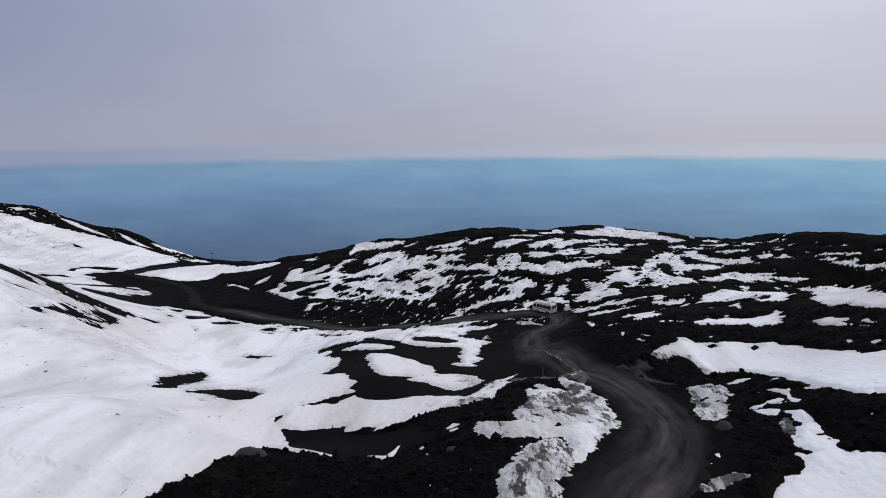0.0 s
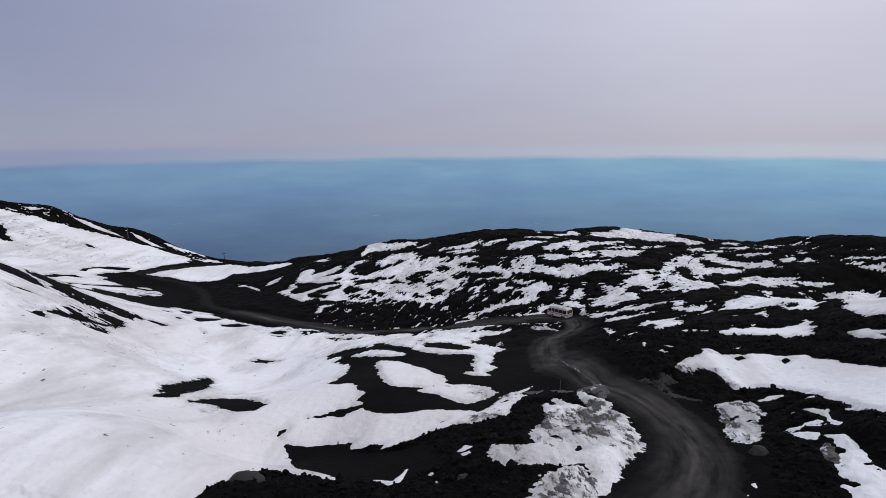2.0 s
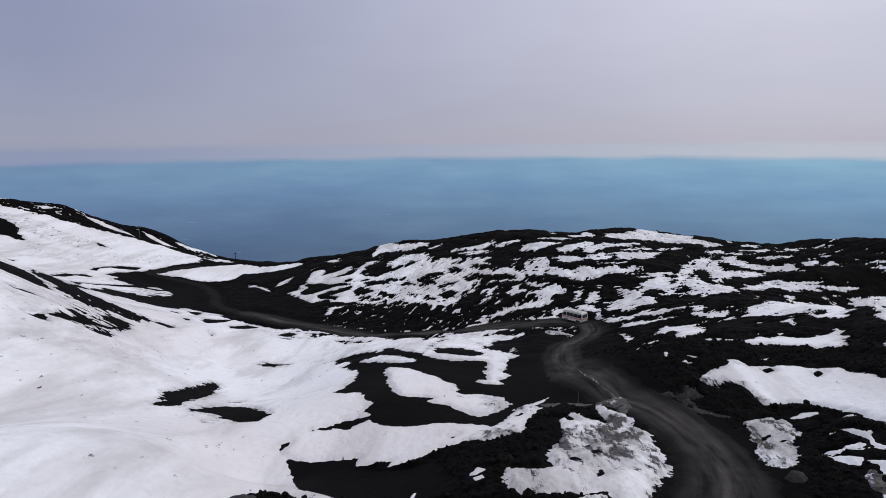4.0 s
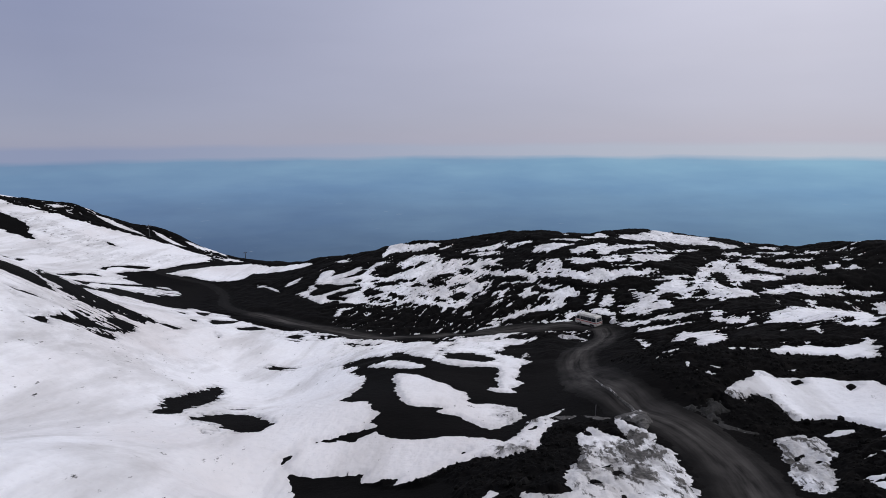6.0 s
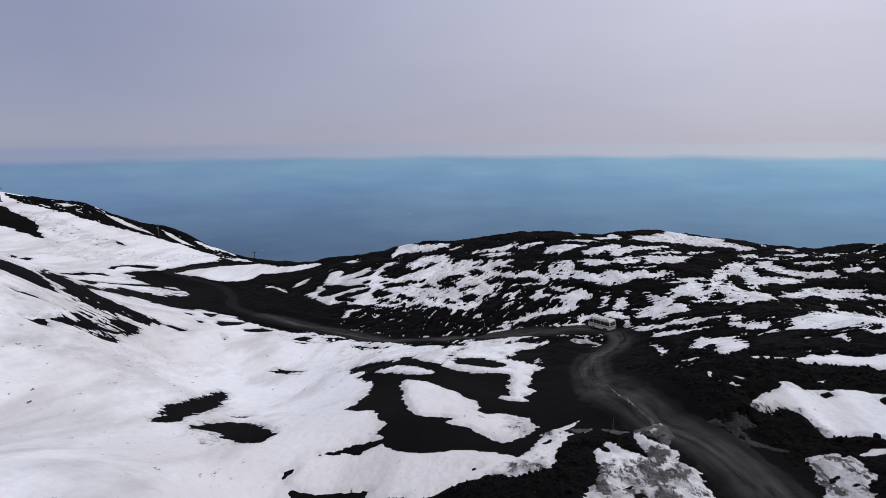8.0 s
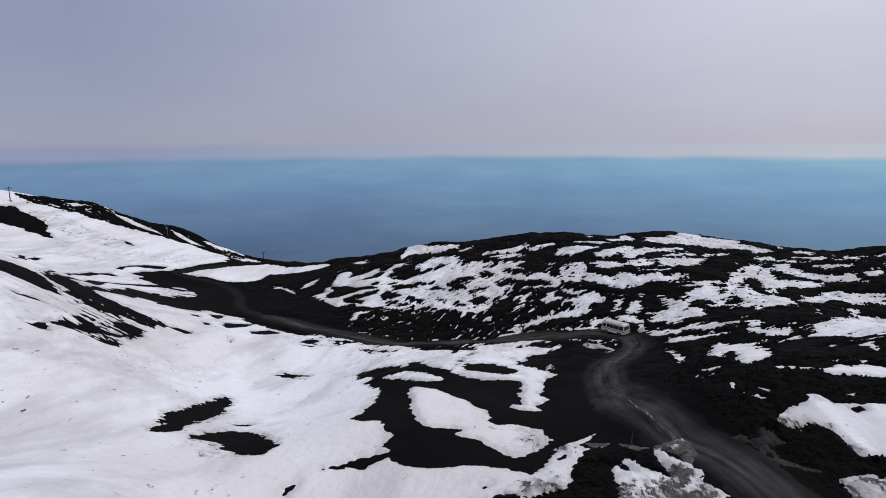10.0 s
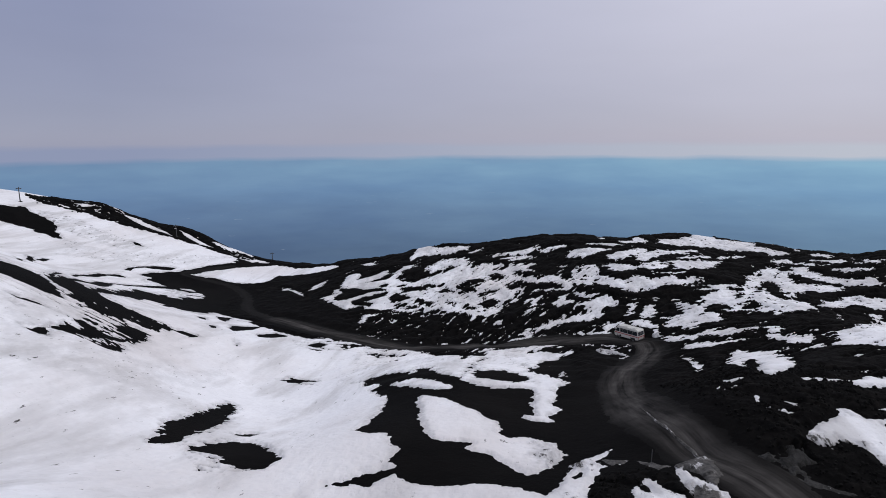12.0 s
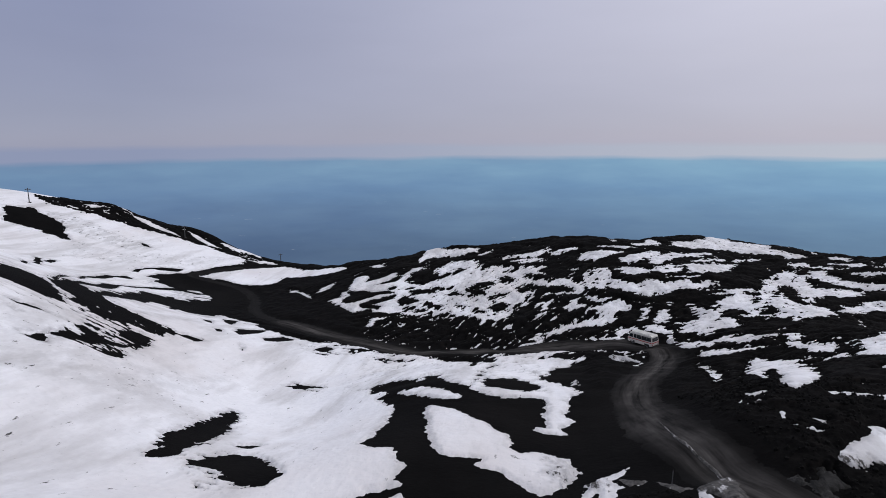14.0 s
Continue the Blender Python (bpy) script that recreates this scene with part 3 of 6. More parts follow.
snow([(78.0, 148.8), (78.4, 147.1), (79.9, 148.6), (77.3, 145.0), (78.4, 144.8), (76.1, 143.9)], edge=0.2)
snow([(88.7, 152.0), (92.6, 154.6), (94.6, 154.8), (92.1, 153.9), (88.9, 151.5)], edge=0.2)
snow([(45.1, 101.7), (48.6, 108.1), (50.9, 110.9), (53.5, 111.5), (74.6, 142.5), (79.1, 146.0), (80.9, 145.7), (83.0, 146.1), (88.2, 148.4), (93.3, 151.2), (61.8, 102.1), (59.5, 97.1), (50.7, 83.9), (50.1, 84.8), (50.9, 88.2), (49.5, 87.7), (49.8, 89.9), (51.5, 94.0), (50.9, 95.7), (50.4, 97.5), (49.6, 99.1), (47.1, 98.8), (46.6, 100.4)], edge=0.4, name='snow_patch')
bare([(53.0, 95.2), (54.1, 95.8), (54.8, 95.1), (51.7, 90.6), (50.3, 90.2)], edge=0.2)
snow([(42.5, 118.1), (44.0, 119.8), (46.4, 122.0), (46.9, 121.3), (45.4, 119.3), (45.9, 118.1), (45.2, 114.1), (45.9, 111.2), (47.7, 112.2), (45.0, 106.5), (44.0, 102.1), (43.2, 102.1), (43.8, 106.4), (42.4, 107.4), (43.9, 114.2), (43.0, 117.1)], edge=0.3)
snow([(41.9, 90.6), (42.9, 92.0), (42.2, 89.6)], edge=0.22)
snow([(44.9, 88.1), (46.2, 89.4), (46.9, 88.5), (44.6, 85.2), (45.3, 87.7)], edge=0.22)
snow([(29.5, 77.1), (31.1, 77.8), (32.6, 77.6), (34.1, 77.4), (35.6, 78.4), (37.2, 79.6), (38.0, 78.6), (39.6, 79.8), (40.7, 78.9), (41.5, 78.1), (42.2, 77.2), (43.3, 78.0), (44.8, 78.4), (46.4, 79.5), (47.6, 81.8), (48.4, 81.6), (46.6, 78.2), (45.8, 76.3), (43.0, 72.0), (41.9, 72.3), (41.7, 73.3), (40.6, 73.0), (39.9, 74.3), (38.0, 75.1), (36.4, 75.7), (35.2, 75.7), (33.9, 75.6), (33.6, 76.6), (31.1, 76.4)], edge=0.3, name='snow_patch')
snow([(41.0, 83.0), (41.1, 82.1), (41.2, 80.7), (40.1, 80.1)], edge=0.22)
snow([(43.7, 80.7), (44.3, 79.5), (45.5, 80.0), (44.2, 79.0), (43.3, 79.5)], edge=0.22)
snow([(28.7, 68.9), (29.8, 69.5), (30.4, 68.9), (30.6, 67.5), (31.0, 67.3), (30.5, 66.9), (29.7, 67.4), (29.1, 68.0)], edge=0.22)
snow([(32.6, 70.0), (34.4, 70.9), (33.4, 69.9)], edge=0.1)
snow([(29.0, 128.7), (31.3, 133.6), (33.1, 131.5), (34.7, 129.0), (38.2, 129.3), (41.4, 128.9), (42.7, 123.3), (45.0, 126.7), (42.5, 121.1), (40.0, 121.6), (38.0, 125.1), (35.2, 126.8), (33.7, 125.2), (32.3, 128.4), (30.0, 127.4)], edge=0.4)
snow([(30.5, 121.6), (32.2, 123.7), (34.1, 122.9), (36.5, 120.5), (38.5, 120.1), (40.5, 118.4), (38.7, 117.6), (36.2, 117.7), (33.9, 118.5), (31.9, 118.9)], edge=0.3)
snow([(29.7, 97.7), (34.6, 110.5), (37.2, 113.2), (37.1, 110.1), (37.4, 106.1), (38.9, 105.4), (38.4, 101.8), (35.7, 93.5), (33.8, 87.3), (31.3, 83.0), (29.0, 80.7), (27.1, 78.5), (27.0, 80.8), (34.2, 100.5), (32.9, 99.9), (27.2, 85.1), (30.8, 98.7)], edge=0.3, name='snow_patch')
snow([(40.4, 108.0), (41.2, 104.4), (41.8, 102.3), (40.6, 103.0)], edge=0.22)
snow([(29.3, 77.4), (30.5, 78.0), (30.8, 77.1), (29.5, 76.3)], edge=0.22)
snow([(22.1, 79.3), (23.0, 78.9), (23.1, 77.4), (22.2, 76.3)], edge=0.22)
snow([(20.0, 75.0), (21.1, 76.0), (20.2, 74.2)], edge=0.22)
snow([(21.7, 69.3), (22.6, 71.2), (22.7, 70.6), (22.1, 69.2)], edge=0.22, name='snow_patch')
snow([(24.5, 69.7), (25.7, 69.4), (25.0, 68.9)], edge=0.1)
snow([(26.0, 109.0), (27.4, 109.7), (28.2, 108.6), (25.9, 102.6)], edge=0.22)
snow([(109.7, 169.1), (114.0, 168.3), (116.1, 167.8), (117.2, 166.9), (120.8, 166.3), (119.7, 165.8), (115.5, 166.8), (112.4, 167.0)], edge=0.2)
snow([(109.9, 166.1), (111.4, 166.7), (113.3, 165.8), (111.4, 165.3), (113.8, 164.0), (115.9, 163.5), (118.5, 163.9), (117.2, 163.1), (118.6, 162.7), (121.1, 161.8), (129.1, 158.8), (128.5, 157.9), (120.9, 160.1), (118.4, 161.1), (114.9, 161.8), (113.8, 162.6), (112.1, 163.8), (110.5, 165.0)], edge=0.3, name='snow_patch')
snow([(124.9, 165.9), (132.6, 163.9), (132.1, 163.2)], edge=0.2)
snow([(97.0, 154.0), (102.6, 155.6), (108.1, 156.8), (111.9, 155.6), (55.4, 73.9), (53.5, 65.3), (50.0, 60.7), (50.0, 66.8), (51.5, 72.3), (50.8, 74.4), (52.1, 79.7)], edge=0.3, name='snow_patch')
snow([(45.8, 69.8), (47.3, 69.1), (47.1, 65.7), (46.8, 65.0), (46.3, 65.5), (45.7, 63.8), (45.6, 61.9), (45.5, 60.1), (45.3, 61.4), (45.1, 64.7), (45.1, 67.6)], edge=0.3)
snow([(47.0, 64.0), (47.3, 63.0), (46.6, 61.3), (46.3, 60.0), (46.1, 61.0)], edge=0.2)
snow([(41.8, 58.1), (41.8, 57.5), (41.2, 56.4), (40.9, 56.5)], edge=0.1)
snow([(41.6, 54.7), (42.2, 54.6), (42.2, 54.0), (41.3, 53.7)], edge=0.1)
snow([(-239.1, 185.7), (-186.2, 214.6), (-175.1, 228.2), (-142.0, 229.8), (-115.9, 245.3), (-126.1, 308.7), (-102.6, 217.7), (-107.2, 198.6), (-110.4, 178.5), (-80.7, 111.2), (-76.7, 101.3), (-81.7, 100.3), (-84.9, 74.3)], edge=1)
mix([(-173.8, 209.2), (-170.1, 212.3), (-172.5, 226.0), (-168.5, 229.8), (-162.9, 233.3), (-157.5, 237.1), (-155.6, 244.7), (-150.6, 248.2), (-135.8, 240.3), (-126.8, 240.8), (-113.3, 241.9), (-101.6, 245.1), (-102.8, 234.4), (-112.7, 231.3), (-121.3, 230.5), (-127.6, 225.7), (-133.2, 222.4), (-137.3, 218.5), (-141.7, 215.5), (-148.3, 212.8), (-152.2, 211.0), (-156.2, 208.0), (-161.6, 207.1), (-165.3, 204.0)], cover=-0.42, soft=0.5, turn=30, long=7, wide=1.0)
snow([(-159.9, 215.2), (-157.6, 218.6), (-155.0, 219.5), (-156.5, 215.5)], edge=0.2)
snow([(-148.3, 224.9), (-145.7, 230.0), (-140.9, 229.5), (-134.7, 230.3), (-129.2, 228.6), (-132.9, 227.2), (-138.0, 224.7), (-143.2, 224.3)], edge=0.2)
snow([(-133.7, 237.7), (-129.1, 238.5), (-124.0, 237.7), (-119.0, 236.9), (-122.1, 234.1), (-128.2, 234.8)], edge=0.2)
snow([(-154.2, 216.8), (-152.5, 219.0), (-152.2, 217.0)], edge=0.2)
bare([(-167.8, 190.7), (-166.2, 193.2), (-163.5, 196.9), (-159.3, 195.3), (-155.5, 195.4), (-152.5, 195.2), (-148.9, 193.0), (-146.4, 189.0), (-141.7, 186.0), (-144.5, 184.9), (-149.3, 184.0), (-152.6, 184.7), (-156.8, 182.1), (-159.4, 180.9)], edge=0.5)
bare([(-89.6, 111.4), (-134.4, 163.0), (-132.8, 163.6), (-127.8, 158.2), (-85.0, 107.5)], edge=0.3)
bare([(-130.3, 161.0), (-131.9, 165.9), (-130.4, 166.7), (-128.1, 161.4)], edge=0.2)
bare([(-78.3, 105.6), (-113.9, 154.7), (-117.5, 167.7), (-115.6, 174.6), (-112.4, 173.6), (-115.2, 169.2), (-112.3, 154.6), (-77.2, 104.8)], edge=0.2)
bare([(-118.1, 180.4), (-119.1, 183.7), (-118.5, 187.1), (-116.4, 192.6), (-113.1, 196.8), (-111.5, 198.5), (-111.4, 193.9), (-113.7, 191.4), (-116.8, 188.8), (-117.9, 184.8), (-116.7, 181.5)], edge=0.2)
bare([(-113.2, 180.3), (-113.5, 186.4), (-110.5, 192.3), (-108.1, 198.3), (-107.0, 211.3), (-103.8, 222.1), (-98.4, 234.9), (-97.9, 228.5), (-102.1, 214.1), (-104.3, 202.2), (-102.5, 188.3), (-105.0, 181.4), (-107.9, 183.3), (-111.9, 181.1)], edge=0.3)
bare([(-132.0, 205.3), (-129.4, 206.0), (-127.2, 204.9), (-129.1, 203.7)], edge=0.15)
bare([(-74.3, 100.8), (-83.5, 116.9), (-107.6, 154.4), (-107.2, 162.5), (-105.2, 171.9), (-100.4, 181.2), (-98.6, 177.5), (-100.8, 174.4), (-104.0, 167.4), (-105.9, 158.4), (-83.8, 121.6), (-77.8, 108.6)], edge=0.2)
bare([(-75.0, 110.2), (-85.0, 127.2), (-84.4, 128.9), (-90.9, 142.6), (-93.6, 151.7), (-84.6, 139.9), (-78.7, 128.7), (-79.4, 126.1), (-76.9, 119.4), (-74.0, 110.9)], edge=0.3)
bare([(-96.8, 164.4), (-95.4, 165.5), (-89.0, 158.1), (-80.6, 144.9), (-78.0, 137.5), (-79.4, 137.6), (-86.9, 151.7), (-92.3, 159.2)], edge=0.3)
bare([(-105.0, 192.0), (-101.2, 194.5), (-96.8, 199.2), (-91.5, 196.3), (-84.9, 199.0), (-77.4, 195.0), (-73.1, 189.1), (-80.9, 189.8), (-88.8, 190.7), (-90.9, 185.4), (-96.8, 189.7), (-101.2, 189.2)], edge=0.25)
bare([(-92.2, 167.1), (-88.7, 169.7), (-90.3, 177.4), (-89.8, 183.4), (-90.2, 187.8), (-81.5, 191.2), (-68.9, 187.9), (-62.4, 180.1), (-43.4, 161.9), (-39.2, 147.1), (-44.8, 147.0), (-53.5, 147.6), (-61.6, 146.6), (-67.9, 147.8), (-74.0, 151.3), (-76.0, 146.9), (-80.8, 148.9), (-87.3, 161.5)], edge=0.3)
snow([(-106.8, 194.5), (-104.3, 202.2), (-100.5, 215.1), (-94.4, 225.8), (-86.9, 235.1), (-77.7, 238.5), (-68.9, 222.5), (-59.9, 214.0), (-68.1, 210.2), (-81.6, 210.4), (-82.1, 199.4), (-92.1, 197.6), (-98.7, 199.1)], edge=0.4, name='snow_patch')
snow([(-93.6, 170.1), (-91.3, 173.0), (-88.4, 173.0), (-90.0, 170.5)], edge=0.22)
bare([(-97.8, 190.6), (-92.6, 187.7), (-92.1, 184.3)], edge=0.2)
dirty([(-160.1, 196.4), (-154.7, 203.3), (-144.5, 203.0), (-134.6, 204.6), (-124.6, 206.3), (-129.6, 195.4), (-137.6, 193.2), (-147.2, 192.0)], amount=0.3)
dirty([(-140.5, 186.9), (-128.1, 193.2), (-118.3, 209.4), (-107.8, 230.4), (-110.2, 205.7), (-123.2, 185.8), (-133.6, 173.2)], amount=0.22)
ash([(-178.9, 141.7), (-167.1, 193.0), (-153.6, 206.3), (-135.4, 219.2), (-99.4, 230.0), (-92.3, 229.3), (-89.3, 198.0), (-68.3, 142.8), (-66.6, 129.9), (-60.8, 77.7), (-66.2, 60.6)], soft=2)
snow([(-65.0, 54.5), (-67.1, 85.3), (-62.8, 85.2), (-61.3, 88.3), (-68.9, 109.3), (-64.8, 121.9), (-72.7, 146.5), (-67.0, 146.3), (-56.4, 140.8), (-45.6, 136.8), (-32.8, 133.4), (-16.9, 128.8), (-6.8, 120.3), (-0.2, 130.1), (7.8, 135.6), (10.9, 129.4), (5.5, 92.9), (7.3, 86.1), (7.0, 83.9), (6.9, 61.0), (7.9, 60.9), (6.4, 57.0), (5.4, 54.5), (4.5, 50.8), (4.1, 53.6), (1.8, 48.2), (-1.8, 35.8), (-9.0, 31.4), (-28.7, 26.6)], edge=0.5)
ash([(-64.6, 54.2), (-68.8, 87.2), (-65.2, 88.2), (-78.6, 129.3), (-87.6, 175.2), (-68.1, 148.5), (-45.6, 136.8), (-16.8, 128.1), (-0.2, 130.1), (10.9, 129.4), (10.7, 83.8), (7.8, 61.6), (5.3, 54.2), (3.9, 50.8), (-2.7, 50.6), (-14.8, 48.6), (-28.5, 26.5)])
mix([(-82.2, 100.2), (-79.0, 100.8), (-75.6, 101.1), (-67.9, 96.3), (-61.5, 90.7), (-60.7, 86.2), (-61.7, 83.8), (-62.9, 81.8), (-63.7, 80.3)], cover=0.30, soft=1.0, turn=48, long=18, wide=1.0)
bare([(-77.6, 95.3), (-77.6, 98.2), (-76.1, 99.6), (-73.6, 98.9), (-71.0, 97.3), (-65.3, 92.0), (-63.8, 91.7), (-64.2, 90.0), (-64.8, 88.4), (-65.7, 87.6), (-67.0, 87.3), (-68.2, 85.2)], edge=0.25)
bare([(-62.0, 79.6), (-61.1, 80.5), (-60.6, 82.4), (-59.0, 83.6), (-60.1, 81.8), (-60.6, 79.9)], edge=0.15)
bare([(-59.9, 77.9), (-59.0, 78.5), (-58.9, 77.9)], edge=0.1)
bare([(-70.7, 98.6), (-70.3, 101.5), (-68.9, 103.4), (-67.8, 100.7), (-69.0, 98.8)], edge=0.1)
mix([(-54.8, 77.7), (-58.8, 86.6), (-63.0, 93.3), (-67.5, 100.3), (-69.8, 109.4), (-66.4, 111.1), (-62.3, 112.1), (-59.4, 110.6), (-58.2, 102.9), (-55.0, 95.7), (-52.0, 87.4), (-51.1, 82.3), (-52.3, 80.9), (-53.6, 79.8)], cover=0.02, soft=0.8, turn=48, long=14, wide=1.0)
mix([(-64.7, 96.1), (-67.0, 99.9), (-69.1, 105.0), (-69.4, 108.8), (-67.3, 108.8), (-65.7, 110.1), (-63.8, 111.2), (-61.8, 111.2), (-59.7, 110.2), (-58.6, 107.6), (-59.2, 104.6), (-60.1, 103.0), (-60.8, 101.3), (-60.6, 98.3), (-61.8, 97.5), (-62.3, 95.1)], cover=-0.6, soft=0.4, turn=48, long=14, wide=0.7)
mix([(-58.6, 86.4), (-59.0, 89.0), (-57.8, 88.8), (-55.4, 85.7), (-53.9, 82.8), (-54.4, 82.0), (-56.3, 83.9)], cover=-0.55, soft=0.4, turn=48, long=10, wide=0.7)
bare([(-54.8, 77.6), (-55.8, 80.4), (-55.7, 82.2), (-54.6, 82.1), (-56.0, 86.0), (-55.0, 86.7), (-54.9, 88.7), (-54.6, 91.3), (-54.1, 87.6), (-53.9, 84.1), (-53.8, 81.9), (-53.9, 80.2), (-54.4, 79.0)], edge=0.2)
bare([(-58.7, 94.2), (-59.0, 98.5), (-58.3, 100.1), (-56.8, 98.5), (-54.9, 93.6), (-55.9, 93.2), (-56.9, 92.2)], edge=0.2)
bare([(-52.3, 81.5), (-52.3, 82.9), (-52.5, 85.3), (-52.2, 87.1), (-51.3, 83.6), (-51.6, 82.4), (-52.1, 81.6)], edge=0.15)
bare([(-55.0, 73.9), (-54.4, 74.5), (-54.7, 76.8), (-53.2, 75.2), (-53.4, 74.5), (-54.1, 74.1)], edge=0.2)
bare([(-59.7, 110.2), (-57.3, 111.4), (-57.4, 114.6), (-59.8, 113.1)], edge=0.1)
bare([(-63.1, 128.8), (-62.2, 129.4), (-60.8, 127.3), (-60.9, 125.4)], edge=0.15)
bare([(-61.7, 135.3), (-59.0, 139.3), (-57.3, 141.6), (-57.3, 134.8), (-58.1, 129.2), (-59.6, 130.5)], edge=0.2)
bare([(-70.1, 136.3), (-69.2, 138.3), (-66.4, 133.6), (-67.7, 133.3)], edge=0.15)
bare([(-70.3, 144.8), (-67.4, 146.9), (-64.6, 138.4), (-66.8, 140.2)], edge=0.2)
bare([(-54.2, 131.7), (-52.3, 137.7), (-49.3, 136.8), (-51.0, 131.5), (-53.0, 130.2)], edge=0.2)
bare([(-54.1, 121.8), (-52.3, 119.2), (-52.1, 118.1)], edge=0.1)
dirty([(-59.0, 75.7), (-56.3, 79.8), (-51.5, 79.9), (-49.2, 87.3), (-46.6, 104.3), (-41.3, 79.2), (-46.6, 68.3), (-50.4, 65.9)], amount=0.16)
mix([(-48.3, 133.7), (-39.4, 138.6), (-30.7, 135.2), (-33.8, 127.7), (-42.7, 125.2)], cover=0.1, soft=1, turn=0, long=6, wide=1.2)
bare([(-39.3, 106.6), (-36.8, 108.1), (-31.9, 102.7), (-36.0, 106.0)], edge=0.15)
mix([(-31.8, 129.7), (-21.5, 126.9), (-25.5, 123.2), (-29.8, 126.2)], cover=0.1, soft=0.8, turn=-10, long=6, wide=1.0)
mix([(-33.0, 61.6), (-31.3, 62.4), (-30.9, 71.0), (-36.3, 87.0), (-39.1, 89.1), (-36.5, 75.1), (-35.6, 67.9)], cover=0.12, soft=0.6, turn=20, long=2.5, wide=0.9)
bare([(-32.9, 62.0), (-31.2, 63.2), (-32.6, 73.4), (-36.9, 87.1), (-38.8, 87.9), (-35.6, 74.7), (-35.2, 68.4), (-33.4, 66.0)], edge=0.35)
mix([(-30.8, 63.3), (-29.7, 68.3), (-25.3, 68.7), (-20.1, 61.6), (-20.7, 58.9), (-22.3, 58.2), (-23.8, 54.8)], cover=0.12, soft=0.6, turn=10, long=2.5, wide=0.9)
bare([(-29.5, 62.4), (-26.4, 62.5), (-22.6, 59.0), (-21.2, 59.9), (-20.6, 61.7), (-25.2, 67.4), (-27.9, 67.4), (-29.3, 64.6)], edge=0.35)
bare([(-29.6, 71.0), (-28.2, 72.6), (-27.3, 72.8), (-27.5, 70.3)], edge=0.2)
bare([(-16.1, 28.2), (-14.9, 31.7), (-14.2, 35.2), (-14.0, 38.7), (-12.8, 41.5), (-11.5, 42.1), (-14.0, 48.3), (-15.3, 51.0), (-9.6, 50.9), (-8.8, 49.0), (-4.3, 47.0), (-2.3, 48.2), (0.2, 50.9), (3.9, 51.5), (6.1, 50.4), (8.6, 54.5), (15.7, 60.8), (15.6, 47.9), (10.5, 36.9), (4.9, 16.2), (-11.8, 17.6)], edge=0.15)
ash([(-15.3, 51.0), (-9.6, 50.9), (-8.8, 49.0), (-4.3, 47.0), (-2.3, 48.2), (-1.1, 39.4), (-3.0, 37.2), (-7.7, 39.5), (-11.5, 42.1), (-14.0, 48.3)], soft=0.5)
snow([(-13.3, 41.4), (-12.5, 43.2), (-10.0, 42.2), (-7.8, 40.0), (-9.4, 39.8), (-11.8, 40.8)], edge=0.1, name='snow_patch')
snow([(-5.5, 39.0), (-4.1, 38.0), (-3.4, 40.0), (-3.6, 37.6), (-4.4, 37.4)], edge=0.1, name='snow_patch')
snow([(0.1, 40.3), (0.6, 41.8), (1.1, 40.8), (0.6, 40.1)], edge=0.1, name='snow_patch')
mix([(-15.9, 28.4), (-13.8, 33.9), (-13.2, 36.4), (-9.7, 37.7), (-3.2, 35.4), (-0.3, 38.6), (3.9, 40.3), (1.9, 28.0), (0.9, 16.3), (-10.8, 17.9)], cover=-0.68, soft=0.3, turn=20, long=1.3, wide=0.6)
bare([(13.9, 79.7), (16.2, 89.6), (28.7, 128.9), (31.6, 127.1), (23.5, 90.4), (19.0, 67.9), (15.3, 68.5)], edge=0.5)
bare([(-105.1, 241.7), (-91.6, 232.6), (-79.8, 225.3), (-70.1, 222.3), (-58.9, 219.8), (-46.9, 220.7), (-62.3, 292.8), (-101.8, 313.2), (-138.3, 342.4)], edge=0.8)
ash([(8.2, 85.6), (6.9, 59.2), (13.1, 59.9), (16.4, 54.5), (15.6, 47.9), (11.3, 37.1), (8.7, 32.3), (16.8, 30.4), (19.9, 38.4), (23.3, 50.8), (21.0, 56.3), (17.4, 62.0), (16.9, 77.7), (17.4, 84.3)])
snow([(1.9, 38.9), (2.8, 40.2), (4.4, 40.1), (5.6, 41.2), (5.0, 43.2), (4.5, 45.2), (5.4, 47.1), (6.8, 54.5), (8.3, 55.4), (9.8, 57.5), (10.7, 54.8), (12.1, 53.7), (12.4, 58.9), (13.1, 59.6), (13.8, 56.3), (14.1, 53.8), (14.8, 51.7), (14.5, 47.5), (13.7, 43.8), (12.2, 40.9), (10.7, 38.3), (9.4, 34.1), (6.9, 27.2), (2.1, 26.7), (3.6, 31.3), (4.8, 34.2), (5.8, 35.7), (7.3, 36.9), (8.3, 37.2), (8.3, 38.0), (6.4, 37.1), (5.2, 36.8), (4.0, 36.7), (3.1, 36.2), (2.5, 37.3), (2.3, 38.4)], edge=0.22, dirt=0.3, label="ash-streaked mound of old snow and ice beside the track", name='snow_patch')
dirty([(11.7, 55.7), (13.9, 55.5), (13.3, 51.3), (11.4, 45.1), (10.0, 44.2), (10.4, 49.5)], amount=1.25)
dirty([(6.3, 53.1), (7.8, 54.0), (8.0, 49.9), (7.1, 45.9), (6.2, 47.5)], amount=1.1)
dirty([(6.7, 43.2), (8.9, 43.8), (8.2, 41.9), (6.7, 41.5)], amount=0.95)
dirty([(9.1, 50.3), (11.1, 52.7), (9.8, 45.1), (8.8, 45.0)], amount=0.9)
dirty([(13.8, 53.9), (14.4, 47.5), (13.4, 42.9), (10.9, 38.2), (11.6, 42.7)], amount=0.6)
